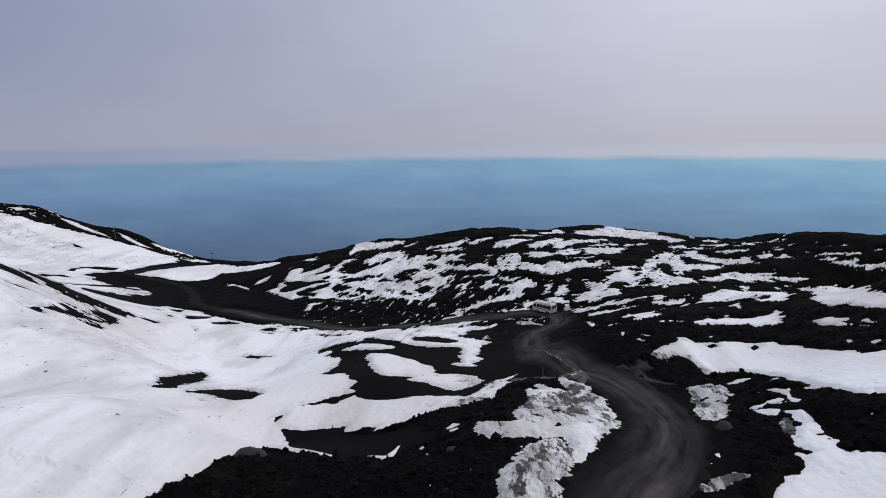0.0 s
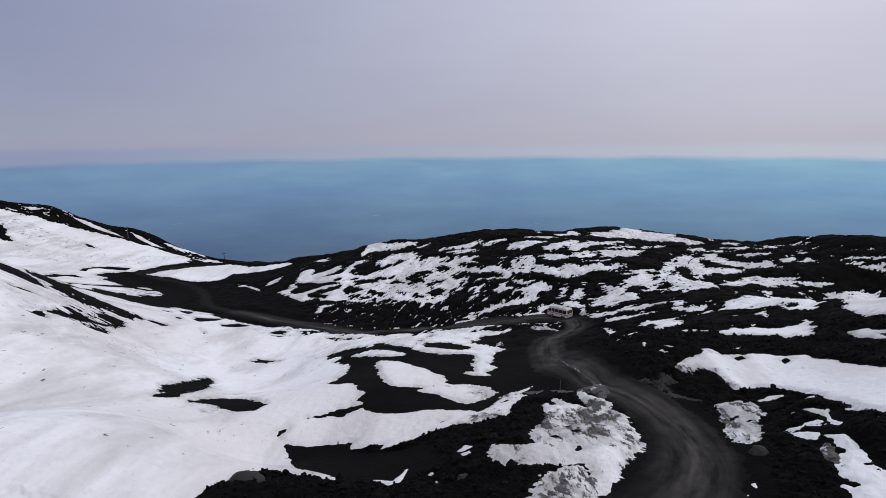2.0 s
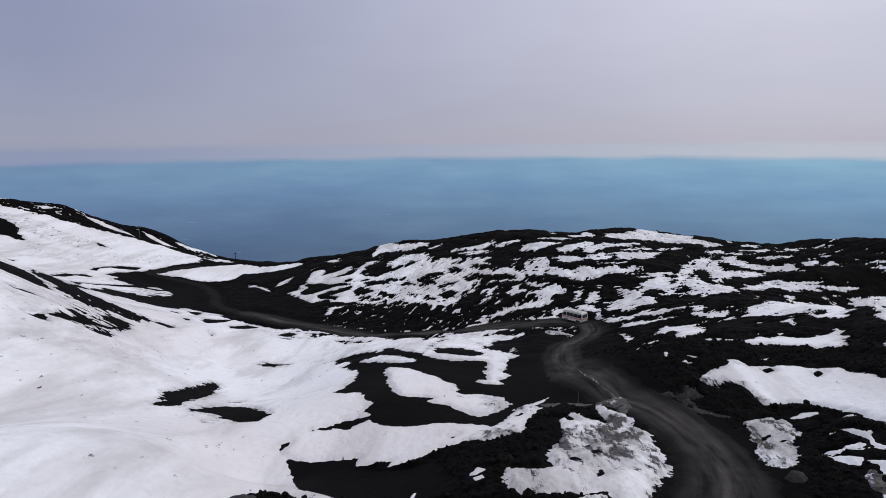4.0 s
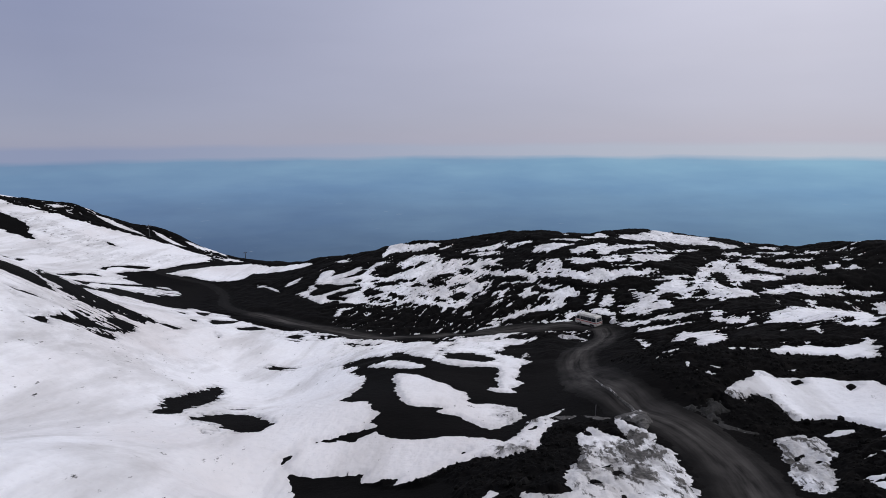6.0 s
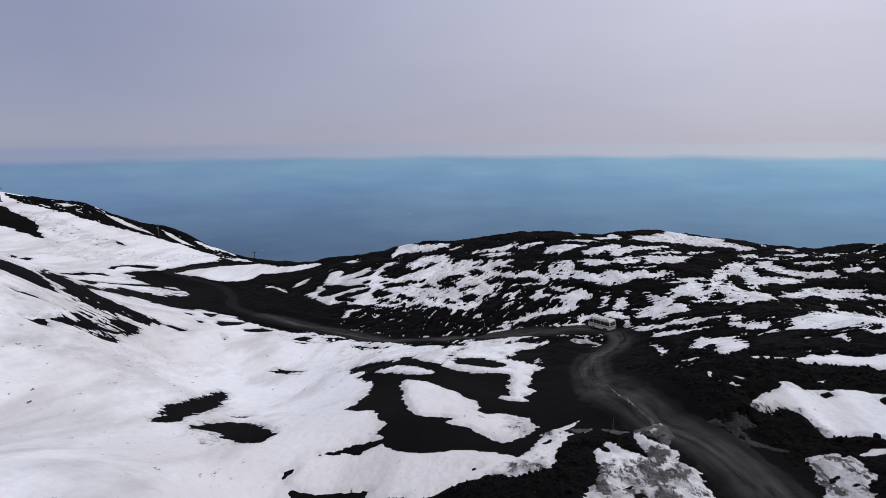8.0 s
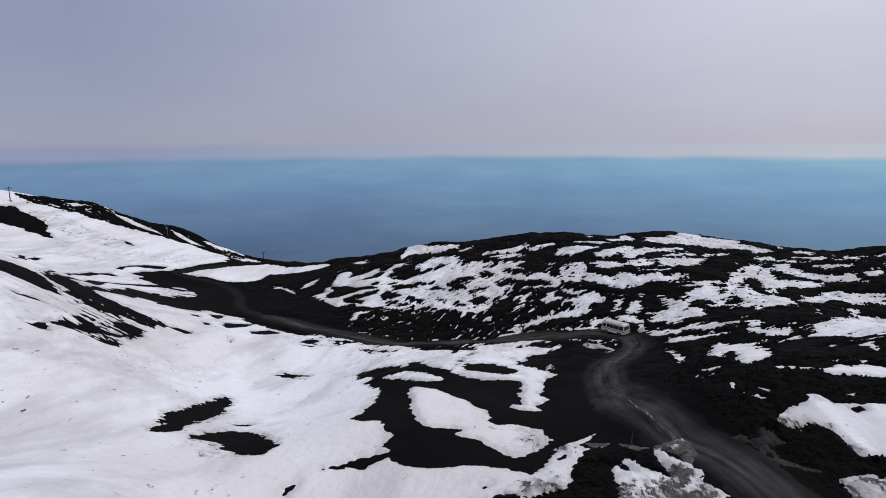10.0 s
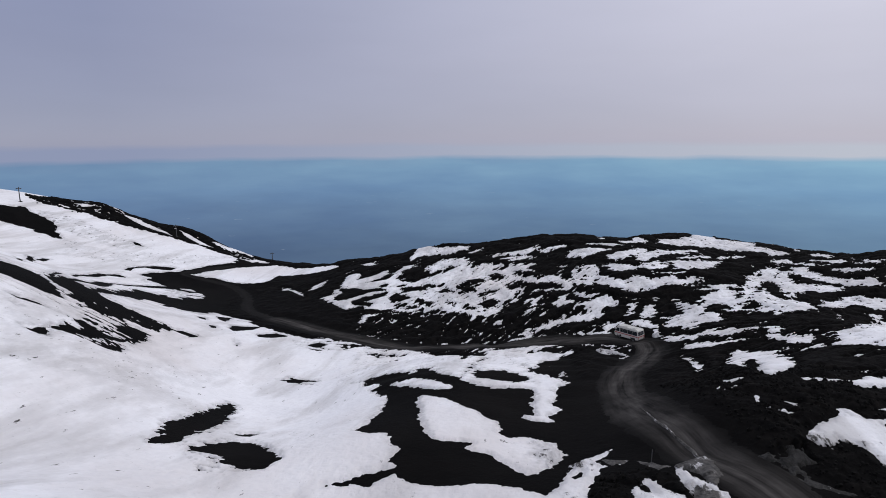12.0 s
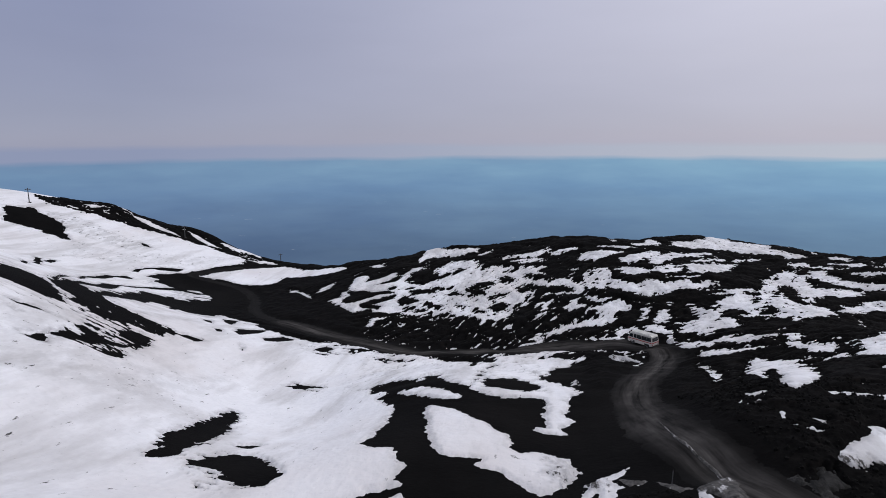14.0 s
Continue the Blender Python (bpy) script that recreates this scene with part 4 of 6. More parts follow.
dirty([(4.4, 33.8), (7.7, 36.0), (8.5, 32.2), (6.7, 27.0), (2.4, 26.7)], amount=0.66)
bare([(8.3, 41.4), (8.9, 42.0), (8.8, 40.7), (8.1, 40.1)], edge=0.04)
bare([(8.0, 37.8), (8.4, 36.9), (8.3, 35.8), (7.9, 35.7)], edge=0.04)
bare([(6.3, 33.7), (6.5, 33.4), (6.3, 32.9)], edge=0.03)
bare([(7.3, 43.8), (8.0, 43.5), (7.6, 42.5), (7.1, 42.6)], edge=0.04)
bare([(9.5, 42.3), (10.5, 43.3), (10.2, 42.4), (9.4, 41.8)], edge=0.04)
snow([(0.3, 39.6), (0.9, 39.9), (1.1, 39.2), (0.5, 39.1)], edge=0.05, name='snow_patch')
snow([(7.2, 63.1), (9.2, 65.8), (11.2, 63.9), (12.0, 60.0), (10.9, 58.9), (9.6, 62.0), (7.9, 60.9)], edge=0.1, dirt=1.3, label="ash-black crust of old ice on the lava", name='snow_patch')
snow([(12.4, 60.2), (13.4, 61.5), (13.8, 57.6), (14.3, 54.8), (13.8, 55.0), (12.7, 56.5)], edge=0.2, dirt=0.55, label="ash-streaked bank of old snow beside the track", name='snow_patch')
snow([(24.1, 64.5), (27.4, 67.4), (29.0, 68.7), (30.3, 67.8), (31.9, 67.9), (33.8, 68.1), (35.3, 68.3), (36.6, 67.1), (38.7, 65.5), (38.5, 63.6), (39.1, 61.6), (38.9, 59.7), (39.0, 55.3), (39.1, 53.3), (38.9, 51.9), (41.4, 48.6), (34.8, 40.4), (32.1, 43.2), (31.9, 44.2), (31.6, 45.0), (31.0, 46.2), (31.3, 48.0), (31.9, 51.3), (32.2, 53.1), (32.1, 55.3), (31.8, 57.2), (30.6, 58.8), (29.1, 58.6), (28.0, 58.8), (27.9, 60.0), (27.7, 62.3), (26.3, 63.5), (24.3, 62.6), (23.6, 63.2)], edge=0.25, label="broad band of spring snow on the lava flow", name='snow_patch')
dirty([(23.9, 62.2), (27.0, 63.8), (27.9, 59.5), (27.4, 60.9), (26.4, 62.2)], amount=0.75)
bare([(35.9, 65.4), (36.8, 66.1), (36.7, 65.0), (35.7, 64.3)], edge=0.1)
bare([(31.4, 67.0), (32.6, 67.6), (32.7, 66.9), (31.6, 66.3)], edge=0.1)
snow([(24.3, 54.4), (26.2, 55.5), (27.7, 55.2), (27.6, 53.9), (27.1, 51.6), (25.6, 49.7), (24.8, 47.6), (23.5, 45.6), (22.5, 45.4), (21.4, 45.5), (21.6, 46.8), (22.8, 49.1), (23.1, 50.9)], edge=0.22, dirt=0.62, label="ash-blackened lump of old snow beside the track", name='snow_patch')
snow([(28.3, 55.5), (29.9, 56.3), (30.8, 55.9), (30.6, 55.1), (29.5, 55.0), (28.5, 55.2)], edge=0.1, name='snow_patch')
snow([(29.3, 50.7), (30.2, 49.8), (29.8, 47.8), (29.1, 45.9), (29.3, 44.9), (28.6, 44.4), (28.5, 45.3), (29.1, 47.0), (29.3, 49.4)], edge=0.1, name='snow_patch')
snow([(25.6, 46.2), (25.9, 45.5), (26.8, 45.1), (27.2, 44.4), (26.5, 43.5), (26.0, 44.0), (25.8, 45.2)], edge=0.08, name='snow_patch')
snow([(27.2, 43.8), (28.5, 43.2), (28.0, 41.6), (27.4, 41.0), (27.4, 40.1), (26.9, 38.8), (26.7, 37.6), (27.3, 37.3), (26.7, 36.6), (26.7, 35.9), (27.5, 35.8), (30.1, 34.3), (26.8, 30.1), (19.0, 31.1), (22.0, 34.6), (23.4, 34.8), (23.9, 35.2), (24.0, 36.2), (23.9, 36.9), (24.9, 36.7), (24.8, 37.4), (24.8, 38.3), (25.2, 39.3), (26.5, 40.8), (27.1, 40.8), (27.1, 42.3)], edge=0.22, name='snow_patch')
bare([(26.8, 36.9), (27.6, 37.4), (27.5, 36.5), (28.0, 36.2), (30.8, 35.2), (30.4, 34.7), (27.5, 36.1), (26.9, 36.1)], edge=0.1)
bare([(26.6, 38.9), (27.0, 38.7), (27.0, 38.4), (26.6, 38.6)], edge=0.06)
snow([(25.9, 42.2), (26.6, 42.8), (26.6, 42.0), (25.9, 39.9), (25.4, 39.3), (25.3, 40.2)], edge=0.08, dirt=1.1, label="ash-black crust of old ice on the lava", name='snow_patch')
snow([(15.5, 33.1), (16.5, 33.8), (17.7, 34.4), (18.3, 35.0), (19.1, 35.2), (20.0, 35.1), (19.7, 34.9), (18.3, 34.3), (16.9, 33.5)], edge=0.06, dirt=0.8, name='snow_patch')
snow([(18.0, 36.7), (18.6, 37.6), (18.5, 36.8)], edge=0.03, name='snow_patch')
snow([(18.9, 37.8), (19.4, 38.2), (19.1, 37.7)], edge=0.03)
snow([(27.3, 45.5), (27.7, 45.3), (27.4, 44.9)], edge=0.08)
snow([(33.4, 44.3), (36.0, 41.9), (35.7, 41.5), (33.1, 43.5)], edge=0.06)
bare([(-23.2, 98.6), (-19.6, 99.6), (-14.6, 97.5), (-13.2, 101.8), (-9.8, 94.4), (-6.9, 91.9), (-5.3, 109.0), (0.8, 126.6), (13.0, 131.7), (19.9, 129.8), (17.1, 92.3), (13.2, 73.1), (14.7, 62.0), (12.5, 59.4), (8.0, 62.7), (5.8, 63.0), (2.2, 54.5), (0.3, 56.5), (-2.7, 57.5), (-5.1, 57.0), (-7.7, 57.4), (-9.7, 58.5), (-11.2, 57.0), (-12.7, 57.1), (-14.5, 56.9), (-12.9, 57.9), (-11.1, 59.0), (-10.0, 60.1), (-10.5, 61.3), (-9.9, 63.1), (-11.0, 64.2), (-11.8, 67.0), (-14.0, 67.2), (-15.1, 68.7), (-15.0, 73.0), (-15.2, 78.4), (-15.7, 84.8), (-19.3, 91.8), (-17.3, 92.7), (-21.5, 95.5)], edge=0.3)
snow([(-7.0, 90.9), (-6.9, 93.7), (-5.7, 98.4), (-5.3, 109.0), (-6.4, 110.7), (-5.0, 126.0), (-3.2, 127.6), (-2.6, 124.9), (-0.9, 126.9), (2.0, 127.4), (6.2, 127.5), (9.6, 127.1), (11.5, 127.8), (11.8, 125.4), (9.4, 124.0), (5.2, 109.2), (3.6, 105.5), (2.4, 103.3), (3.0, 101.5), (4.8, 100.7), (6.4, 97.8), (8.0, 96.0), (6.5, 93.1), (5.3, 90.6), (6.0, 88.5), (4.7, 85.0), (5.7, 82.9), (4.9, 81.4), (3.7, 80.0), (4.5, 78.1), (2.6, 77.8), (1.2, 78.6), (1.4, 79.9), (2.6, 79.5), (2.4, 83.7), (2.9, 86.7), (2.4, 90.6), (0.6, 89.9), (-2.7, 88.7), (-5.1, 89.7)], edge=0.2, name='snow_patch')
bare([(-5.7, 99.4), (-3.9, 98.5), (-1.2, 100.2), (1.1, 99.6), (2.4, 97.3), (2.1, 94.3), (-0.3, 92.9), (-2.8, 93.2), (-4.5, 93.0), (-5.5, 92.7)], edge=0.15)
bare([(1.9, 103.6), (2.6, 106.0), (4.5, 104.2), (3.5, 102.2)], edge=0.15)
snow([(-16.5, 91.9), (-14.7, 92.7), (-12.5, 92.2), (-10.2, 90.5), (-7.8, 88.0), (-8.0, 86.7), (-10.1, 86.7), (-12.3, 88.3), (-14.7, 90.3)], edge=0.2, name='snow_patch')
snow([(-11.4, 80.8), (-11.4, 83.8), (-10.5, 83.8), (-9.2, 82.7), (-7.6, 81.6), (-6.0, 79.7), (-4.8, 78.8), (-3.7, 78.0), (-2.8, 76.0), (-1.6, 75.5), (-1.4, 73.2), (-1.8, 71.2), (-0.5, 70.2), (1.1, 71.3), (2.3, 70.8), (3.2, 70.0), (4.1, 69.7), (4.2, 66.7), (4.5, 65.8), (3.7, 63.8), (3.1, 62.1), (1.9, 59.9), (1.0, 59.7), (-0.2, 61.2), (-1.3, 62.7), (-2.1, 64.0), (-3.6, 64.5), (-4.2, 65.0), (-3.7, 66.7), (-4.9, 66.5), (-6.3, 65.9), (-7.5, 66.3), (-8.6, 68.5), (-9.6, 72.2), (-10.5, 77.0)], edge=0.2, name='snow_patch')
dirty([(1.4, 71.8), (4.6, 66.3), (2.7, 61.2), (2.1, 65.4)], amount=0.42)
snow([(-16.1, 51.8), (-15.6, 53.1), (-14.3, 55.5), (-12.7, 57.1), (-11.1, 56.7), (-9.9, 58.4), (-7.7, 57.4), (-5.1, 57.0), (-2.7, 57.5), (-1.7, 57.3), (0.3, 56.2), (2.2, 54.5), (3.2, 55.7), (3.9, 58.7), (4.9, 61.6), (5.9, 63.3), (7.4, 64.5), (8.6, 65.4), (7.5, 63.2), (6.0, 62.1), (6.7, 61.1), (6.1, 58.6), (5.3, 55.9), (4.9, 54.2), (5.1, 52.7), (4.4, 51.0), (3.4, 50.1), (1.9, 49.6), (0.7, 51.2), (-0.2, 51.1), (-1.0, 50.5), (-2.3, 50.6), (-3.1, 49.7), (-3.7, 48.5), (-4.2, 47.9), (-5.5, 48.1), (-6.3, 47.9), (-6.6, 48.9), (-6.3, 49.2), (-8.0, 49.0), (-9.0, 49.1), (-9.2, 50.9), (-11.2, 50.7), (-13.1, 50.4), (-14.8, 50.7), (-15.6, 51.1)], edge=0.2, label="long tongue of spring snow with an ash-stained end", name='snow_patch')
bare([(-15.2, 50.9), (-14.5, 50.6), (-13.1, 50.4), (-11.2, 50.7), (-9.2, 50.9), (-9.1, 49.3), (-8.0, 49.0), (-6.3, 49.2), (-6.4, 48.1), (-5.0, 47.9), (-3.9, 48.5), (-3.3, 49.4), (-2.3, 50.3), (-1.0, 50.5), (-0.2, 51.1), (0.7, 50.2), (1.9, 49.6), (3.4, 50.1), (4.4, 51.0), (5.1, 52.7), (5.0, 54.5), (5.7, 56.9), (6.9, 60.5), (8.3, 61.2), (8.0, 51.4), (4.8, 40.8), (-12.9, 47.6), (-13.4, 48.0), (-14.1, 49.5), (-15.1, 50.3)], edge=0.15)
dirty([(0.7, 51.0), (2.1, 52.3), (3.5, 53.5), (4.9, 53.0), (4.4, 51.0), (1.9, 49.3)], amount=0.95)
dirty([(4.9, 61.6), (6.5, 62.8), (6.1, 61.3), (5.1, 60.6)], amount=0.9)
bare([(4.4, 58.7), (5.3, 59.9), (5.2, 58.7), (4.6, 58.2)], edge=0.05)
bare([(-1.5, 53.0), (-1.1, 53.3), (-1.0, 52.8), (-1.4, 52.5)], edge=0.05)
bare([(-16.5, 52.3), (-16.6, 53.4), (-16.2, 54.3), (-15.8, 54.2), (-15.9, 53.0), (-16.1, 52.1), (-15.7, 51.4), (-16.1, 51.8)], edge=0.06)
bare([(-29.6, 128.0), (-25.6, 127.8), (-21.3, 125.6), (-25.5, 127.0), (-28.4, 126.7)], edge=0.1)
bare([(-42.8, 130.5), (-41.3, 134.4), (-38.6, 132.1), (-40.2, 129.2)], edge=0.15)
bare([(-8.7, 107.8), (-7.5, 128.5), (-4.9, 128.1), (-6.2, 125.4), (-7.3, 108.2)], edge=0.15)
bare([(-38.3, 108.6), (-36.2, 108.5), (-32.7, 107.5), (-35.7, 107.1)], edge=0.15)
bare([(21.9, 58.5), (22.1, 59.0), (22.9, 60.2), (23.7, 61.0), (24.5, 61.5), (25.4, 62.0), (26.0, 62.3), (26.8, 63.1), (27.5, 62.7), (27.8, 61.9), (27.6, 60.5), (27.6, 59.5), (27.7, 58.8), (26.5, 58.2), (24.6, 58.1), (22.8, 58.3)], edge=0.12)
dirty([(23.0, 63.2), (25.7, 64.0), (28.3, 63.5), (26.1, 62.5), (24.0, 61.2), (22.5, 59.5), (21.7, 59.2)], amount=0.55)
snow([(18.3, 58.5), (19.4, 60.2), (21.1, 61.4), (22.3, 62.1), (22.2, 60.2), (21.9, 58.8), (20.0, 58.4)], edge=0.8, dirt=1.6, label="ash-black crust of old ice on the lava", name='snow_patch')
snow([(19.3, 57.9), (21.1, 57.6), (22.6, 56.9), (24.0, 56.2), (23.0, 56.1), (21.3, 56.9), (19.6, 57.4)], edge=0.1, dirt=1.55)
bare([(22.7, 50.3), (24.0, 51.7), (25.1, 52.1), (24.2, 51.0), (22.9, 49.9)], edge=0.1)
bare([(22.3, 49.0), (23.1, 49.3), (22.8, 48.5), (22.0, 48.0)], edge=0.08)
bare([(24.4, 50.1), (25.2, 50.8), (25.5, 50.2), (24.7, 49.7)], edge=0.08)
snow([(24.3, 55.1), (25.2, 55.6), (26.2, 55.9), (26.9, 55.6), (25.7, 55.3), (24.3, 54.5)], edge=0.08, dirt=0.4)
dirty([(6.3, 50.4), (7.2, 51.8), (7.9, 50.9), (7.8, 47.9), (7.1, 45.2), (6.4, 45.6), (6.1, 47.6)], amount=1.25)
bare([(7.0, 43.7), (7.6, 44.1), (8.0, 43.5), (8.4, 42.8), (7.6, 42.5), (6.9, 42.7)], edge=0.05)
bare([(8.8, 45.8), (9.6, 46.6), (10.0, 46.0), (9.0, 45.0)], edge=0.05)
bare([(8.5, 46.7), (9.3, 47.8), (9.5, 47.4), (8.7, 46.4)], edge=0.05)
bare([(8.7, 56.1), (9.4, 56.3), (9.6, 54.7), (9.0, 54.8)], edge=0.05)
dirty([(10.3, 54.1), (11.6, 54.0), (12.8, 52.9), (12.4, 52.2), (11.1, 52.8), (10.4, 53.3)], amount=0.25)
dirty([(12.4, 60.2), (13.2, 60.1), (13.7, 57.6), (14.1, 55.6), (13.5, 56.0), (12.7, 57.3), (12.1, 58.2)], amount=0.2)
snow([(13.6, 76.7), (13.5, 70.1), (14.1, 66.0), (15.0, 63.5), (15.0, 61.9), (14.7, 61.5), (14.7, 63.3), (13.9, 66.0), (13.3, 69.8)], edge=0.02, dirt=1.22, late=1, label="thin line of ash-grey ice along the track", name='snow_patch')
snow([(12.2, 60.0), (14.7, 62.0), (15.5, 62.1), (15.2, 59.1), (14.8, 57.3), (14.1, 56.1), (13.4, 58.2)], edge=0.3, dirt=1.3, label="grey slush at the edge of the track", late=1, name='snow_patch')
snow([(16.4, 127.8), (18.1, 125.2), (18.9, 124.6), (17.8, 128.1), (19.7, 124.8), (21.8, 123.2), (19.8, 127.4), (17.4, 129.0)], edge=0.05, dirt=0.5, late=1, name='snow_patch')
snow([(6.5, 100.6), (7.1, 101.9), (7.7, 101.8), (7.4, 99.8)], edge=0.05, dirt=0.3)
track([(7.6, 24.0), (10.6, 31.4), (13.3, 34.6), (16.1, 39.4), (17.9, 44.1), (19.0, 51.1), (18.1, 55.6), (15.7, 59.5), (14.5, 65.6), (13.2, 72.3), (13.6, 86.4), (14.3, 93.9), (17.2, 102.2), (24.0, 118.8), (27.1, 126.6), (26.2, 132.0), (22.0, 135.2), (14.8, 137.0), (7.3, 138.3), (-0.3, 132.3), (-9.2, 135.5), (-19.2, 134.0), (-30.1, 136.8), (-39.1, 140.5), (-49.5, 146.9), (-58.6, 152.0)], half=3.1)
track([(-57.6, 150.9), (-66.3, 157.2), (-73.1, 166.8), (-79.1, 181.7), (-89.0, 193.1), (-96.5, 194.7), (-104.1, 194.5), (-107.9, 194.5), (-105.5, 204.5), (-101.6, 217.5)], half=1.6, dust=0.12)
mix([(-38.9, 138.3), (-36.1, 148.3), (-32.8, 159.8), (-26.6, 159.4), (-14.3, 156.3), (-1.1, 151.6), (-0.9, 131.0), (-19.7, 133.9), (-33.8, 139.2)], cover=-0.34, soft=1, turn=60, long=5, wide=1.2)


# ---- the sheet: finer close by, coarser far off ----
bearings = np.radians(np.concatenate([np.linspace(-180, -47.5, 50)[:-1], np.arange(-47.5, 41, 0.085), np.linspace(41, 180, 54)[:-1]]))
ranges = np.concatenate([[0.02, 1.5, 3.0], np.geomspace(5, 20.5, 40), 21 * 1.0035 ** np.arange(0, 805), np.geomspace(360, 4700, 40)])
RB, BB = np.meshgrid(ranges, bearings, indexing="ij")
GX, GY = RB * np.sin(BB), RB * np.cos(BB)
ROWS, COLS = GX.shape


def line_distance(x, y, line):
    """Distance to an open line, the side of it and the way along it."""
    best, side, along, gone = np.full(x.shape, 1e9), np.zeros(x.shape), np.zeros(x.shape), 0.0
    for (ax, ay), (bx, by) in zip(line[:-1], line[1:]):
        dx, dy = bx - ax, by - ay
        s = np.clip(((x - ax) * dx + (y - ay) * dy) / (dx * dx + dy * dy + 1e-9), 0, 1)
        d = np.hypot(x - ax - s * dx, y - ay - s * dy)
        near = d < best
        best = np.where(near, d, best)
        side = np.where(near, np.sign(dx * (y - ay) - dy * (x - ax)), side)
        along = np.where(near, gone + s * math.hypot(dx, dy), along)
        gone += math.hypot(dx, dy)
    return best, side, along


def rounded(line, times=2):
    """A line with its corners cut."""
    for _ in range(times):
        out = [line[0]]
        for (ax, ay), (bx, by) in zip(line[:-1], line[1:]):
            out += [(0.75 * ax + 0.25 * bx, 0.75 * ay + 0.25 * by), (0.25 * ax + 0.75 * bx, 0.25 * ay + 0.75 * by)]
        line = out + [line[-1]]
    return line


def near_box(outline, margin):
    px, py = np.array(outline, float).T
    return (GX > px.min() - margin) & (GX < px.max() + margin) & (GY > py.min() - margin) & (GY < py.max() + margin)


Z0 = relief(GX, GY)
CLOSE = smooth(130, 60, RB)
WOBBLE = (0.45 + 0.55 * CLOSE) * fbm(GX / 2.2, GY / 2.2, 4, 11, 0.65) + 0.7 * fbm(GX / 9.0, GY / 9.0, 3, 23, 0.55) + 0.6 * fbm(GX / 0.7, GY / 0.7, 3, 29, 0.6)
# wind-drawn streaks: one grain on the left-hand slopes, another on the lava hill
def streaks(x, y, turn, long, wide, seed, warp=0.0):
    """Noise drawn out along a bearing, in degrees from the x axis."""
    c, s = math.cos(radians(turn)), math.sin(radians(turn))
    drawn = fbm((x * c + y * s) / long, (y * c - x * s + warp) / wide, 3, seed, 0.6)
    knots = fbm((x * c + y * s) / (wide * 1.6), (y * c - x * s) / (wide * 0.7), 5, seed + 70, 0.64)
    return drawn + 0.5 * knots


HILL_W = smooth(0, 45, GX)
grain_hill = streaks(GX, GY, 48, 7.0, 1.4, 33) * (1 - HILL_W) + streaks(GX, GY, 9, 7.0, 1.5, 34) * HILL_W
grain_left = streaks(GX, GY, 47, 11.0, 1.6, 37)
LEFT_SIDE = smooth(-25, -45, GX)
WOBBLE = WOBBLE + smooth(60, 110, RB) * 1.3 * (grain_hill * (1 - LEFT_SIDE) + grain_left * LEFT_SIDE)
DIRT, OWNER = np.zeros(GX.shape), np.zeros(GX.shape, int)
# round about: old snow fields with lava showing through
FILL = np.clip(5 * fbm(GX / 45, GY / 45, 5, 3) - 0.8, -3, 3)
PATCHES = [""]
def lay(kind, outline, edge, dirt, name):
    """Lays one outline of snow, bare ground, a mixture of both, or dirt over what lies so far."""
    box = near_box(outline, 8.0)
    x, y = GX[box], GY[box]
    sd = inside(x, y, outline)
    if kind == "mix":
        cover, soft, turn, long, wide, seed = edge
        warp = 3.0 * fbm(x / 18, y / 18, 2, seed + 40)
        if turn is None:
            w = smooth(0, 45, x)
            n = streaks(x, y, 48, long, wide, seed, warp) * (1 - w) + streaks(x, y, 4, long, wide, seed + 1, warp) * w
        else:
            n = streaks(x, y, turn, long, wide, seed, warp)
        n = n + 0.45 * fbm(x / 30, y / 30, 2, seed + 9)
        b = smooth(-soft, soft, sd + WOBBLE[box])
        FILL[box] = FILL[box] * (1 - b) + np.clip((cover - n) * 3.2, -3, 3) * b
        DIRT[box] *= 1 - b * (long > 2)
        if long > 2:
            OWNER[box] = np.where(b > 0.5, 0, OWNER[box])
        return
    if kind == "dirty":
        b = smooth(-0.9, 0.9, sd + 1.2 * WOBBLE[box])
        DIRT[box] = DIRT[box] * (1 - b) + dirt * b
        return
    sd = sd + edge * (WOBBLE[box] * 1.6 + (0.25 if kind == "bare" else 0.0))
    if kind == "snow":
        win = sd > FILL[box]
        if name:
            PATCHES.append(name)
        OWNER[box] = np.where(win & (sd > -0.6), len(PATCHES) - 1 if name else 0, OWNER[box])
        DIRT[box] = np.where(win, dirt, DIRT[box])
        FILL[box] = np.maximum(FILL[box], np.minimum(sd, 3))
    else:
        FILL[box] = np.minimum(FILL[box], -np.clip(sd, -3, 3))


for row in COVERS:
    lay(*row)
# thin slivers where lava ribs break through the snow of the hill
SLIVER = streaks(GX, GY, 48, 5.5, 1.1, 301) * (1 - HILL_W) + streaks(GX, GY, 8, 5.0, 1.2, 302) * HILL_W
FRAY = streaks(GX, GY, 48, 3.4, 0.75, 311) * (1 - HILL_W) + streaks(GX, GY, 8, 3.4, 0.75, 312) * HILL_W
ON_HILL = smooth(75, 115, RB) * (1 - LEFT_SIDE)
FILL = FILL * (1 - ON_HILL) + ON_HILL * (np.clip(FILL, -2.1, 0.95) + 1.5 * SLIVER + 1.45 * FRAY)
RUBBLE = np.ones(GX.shape)
for outline, soft in ASH:
    box = near_box(outline, 6.0)
    RUBBLE[box] = np.minimum(RUBBLE[box], 1 - smooth(-soft, soft, inside(GX[box], GY[box], outline) + 0.5 * WOBBLE[box]))
DUST = np.zeros(GX.shape)
LANE, ALONG, ROADF = np.zeros(GX.shape), np.zeros(GX.shape), np.full(GX.shape, -5.0)
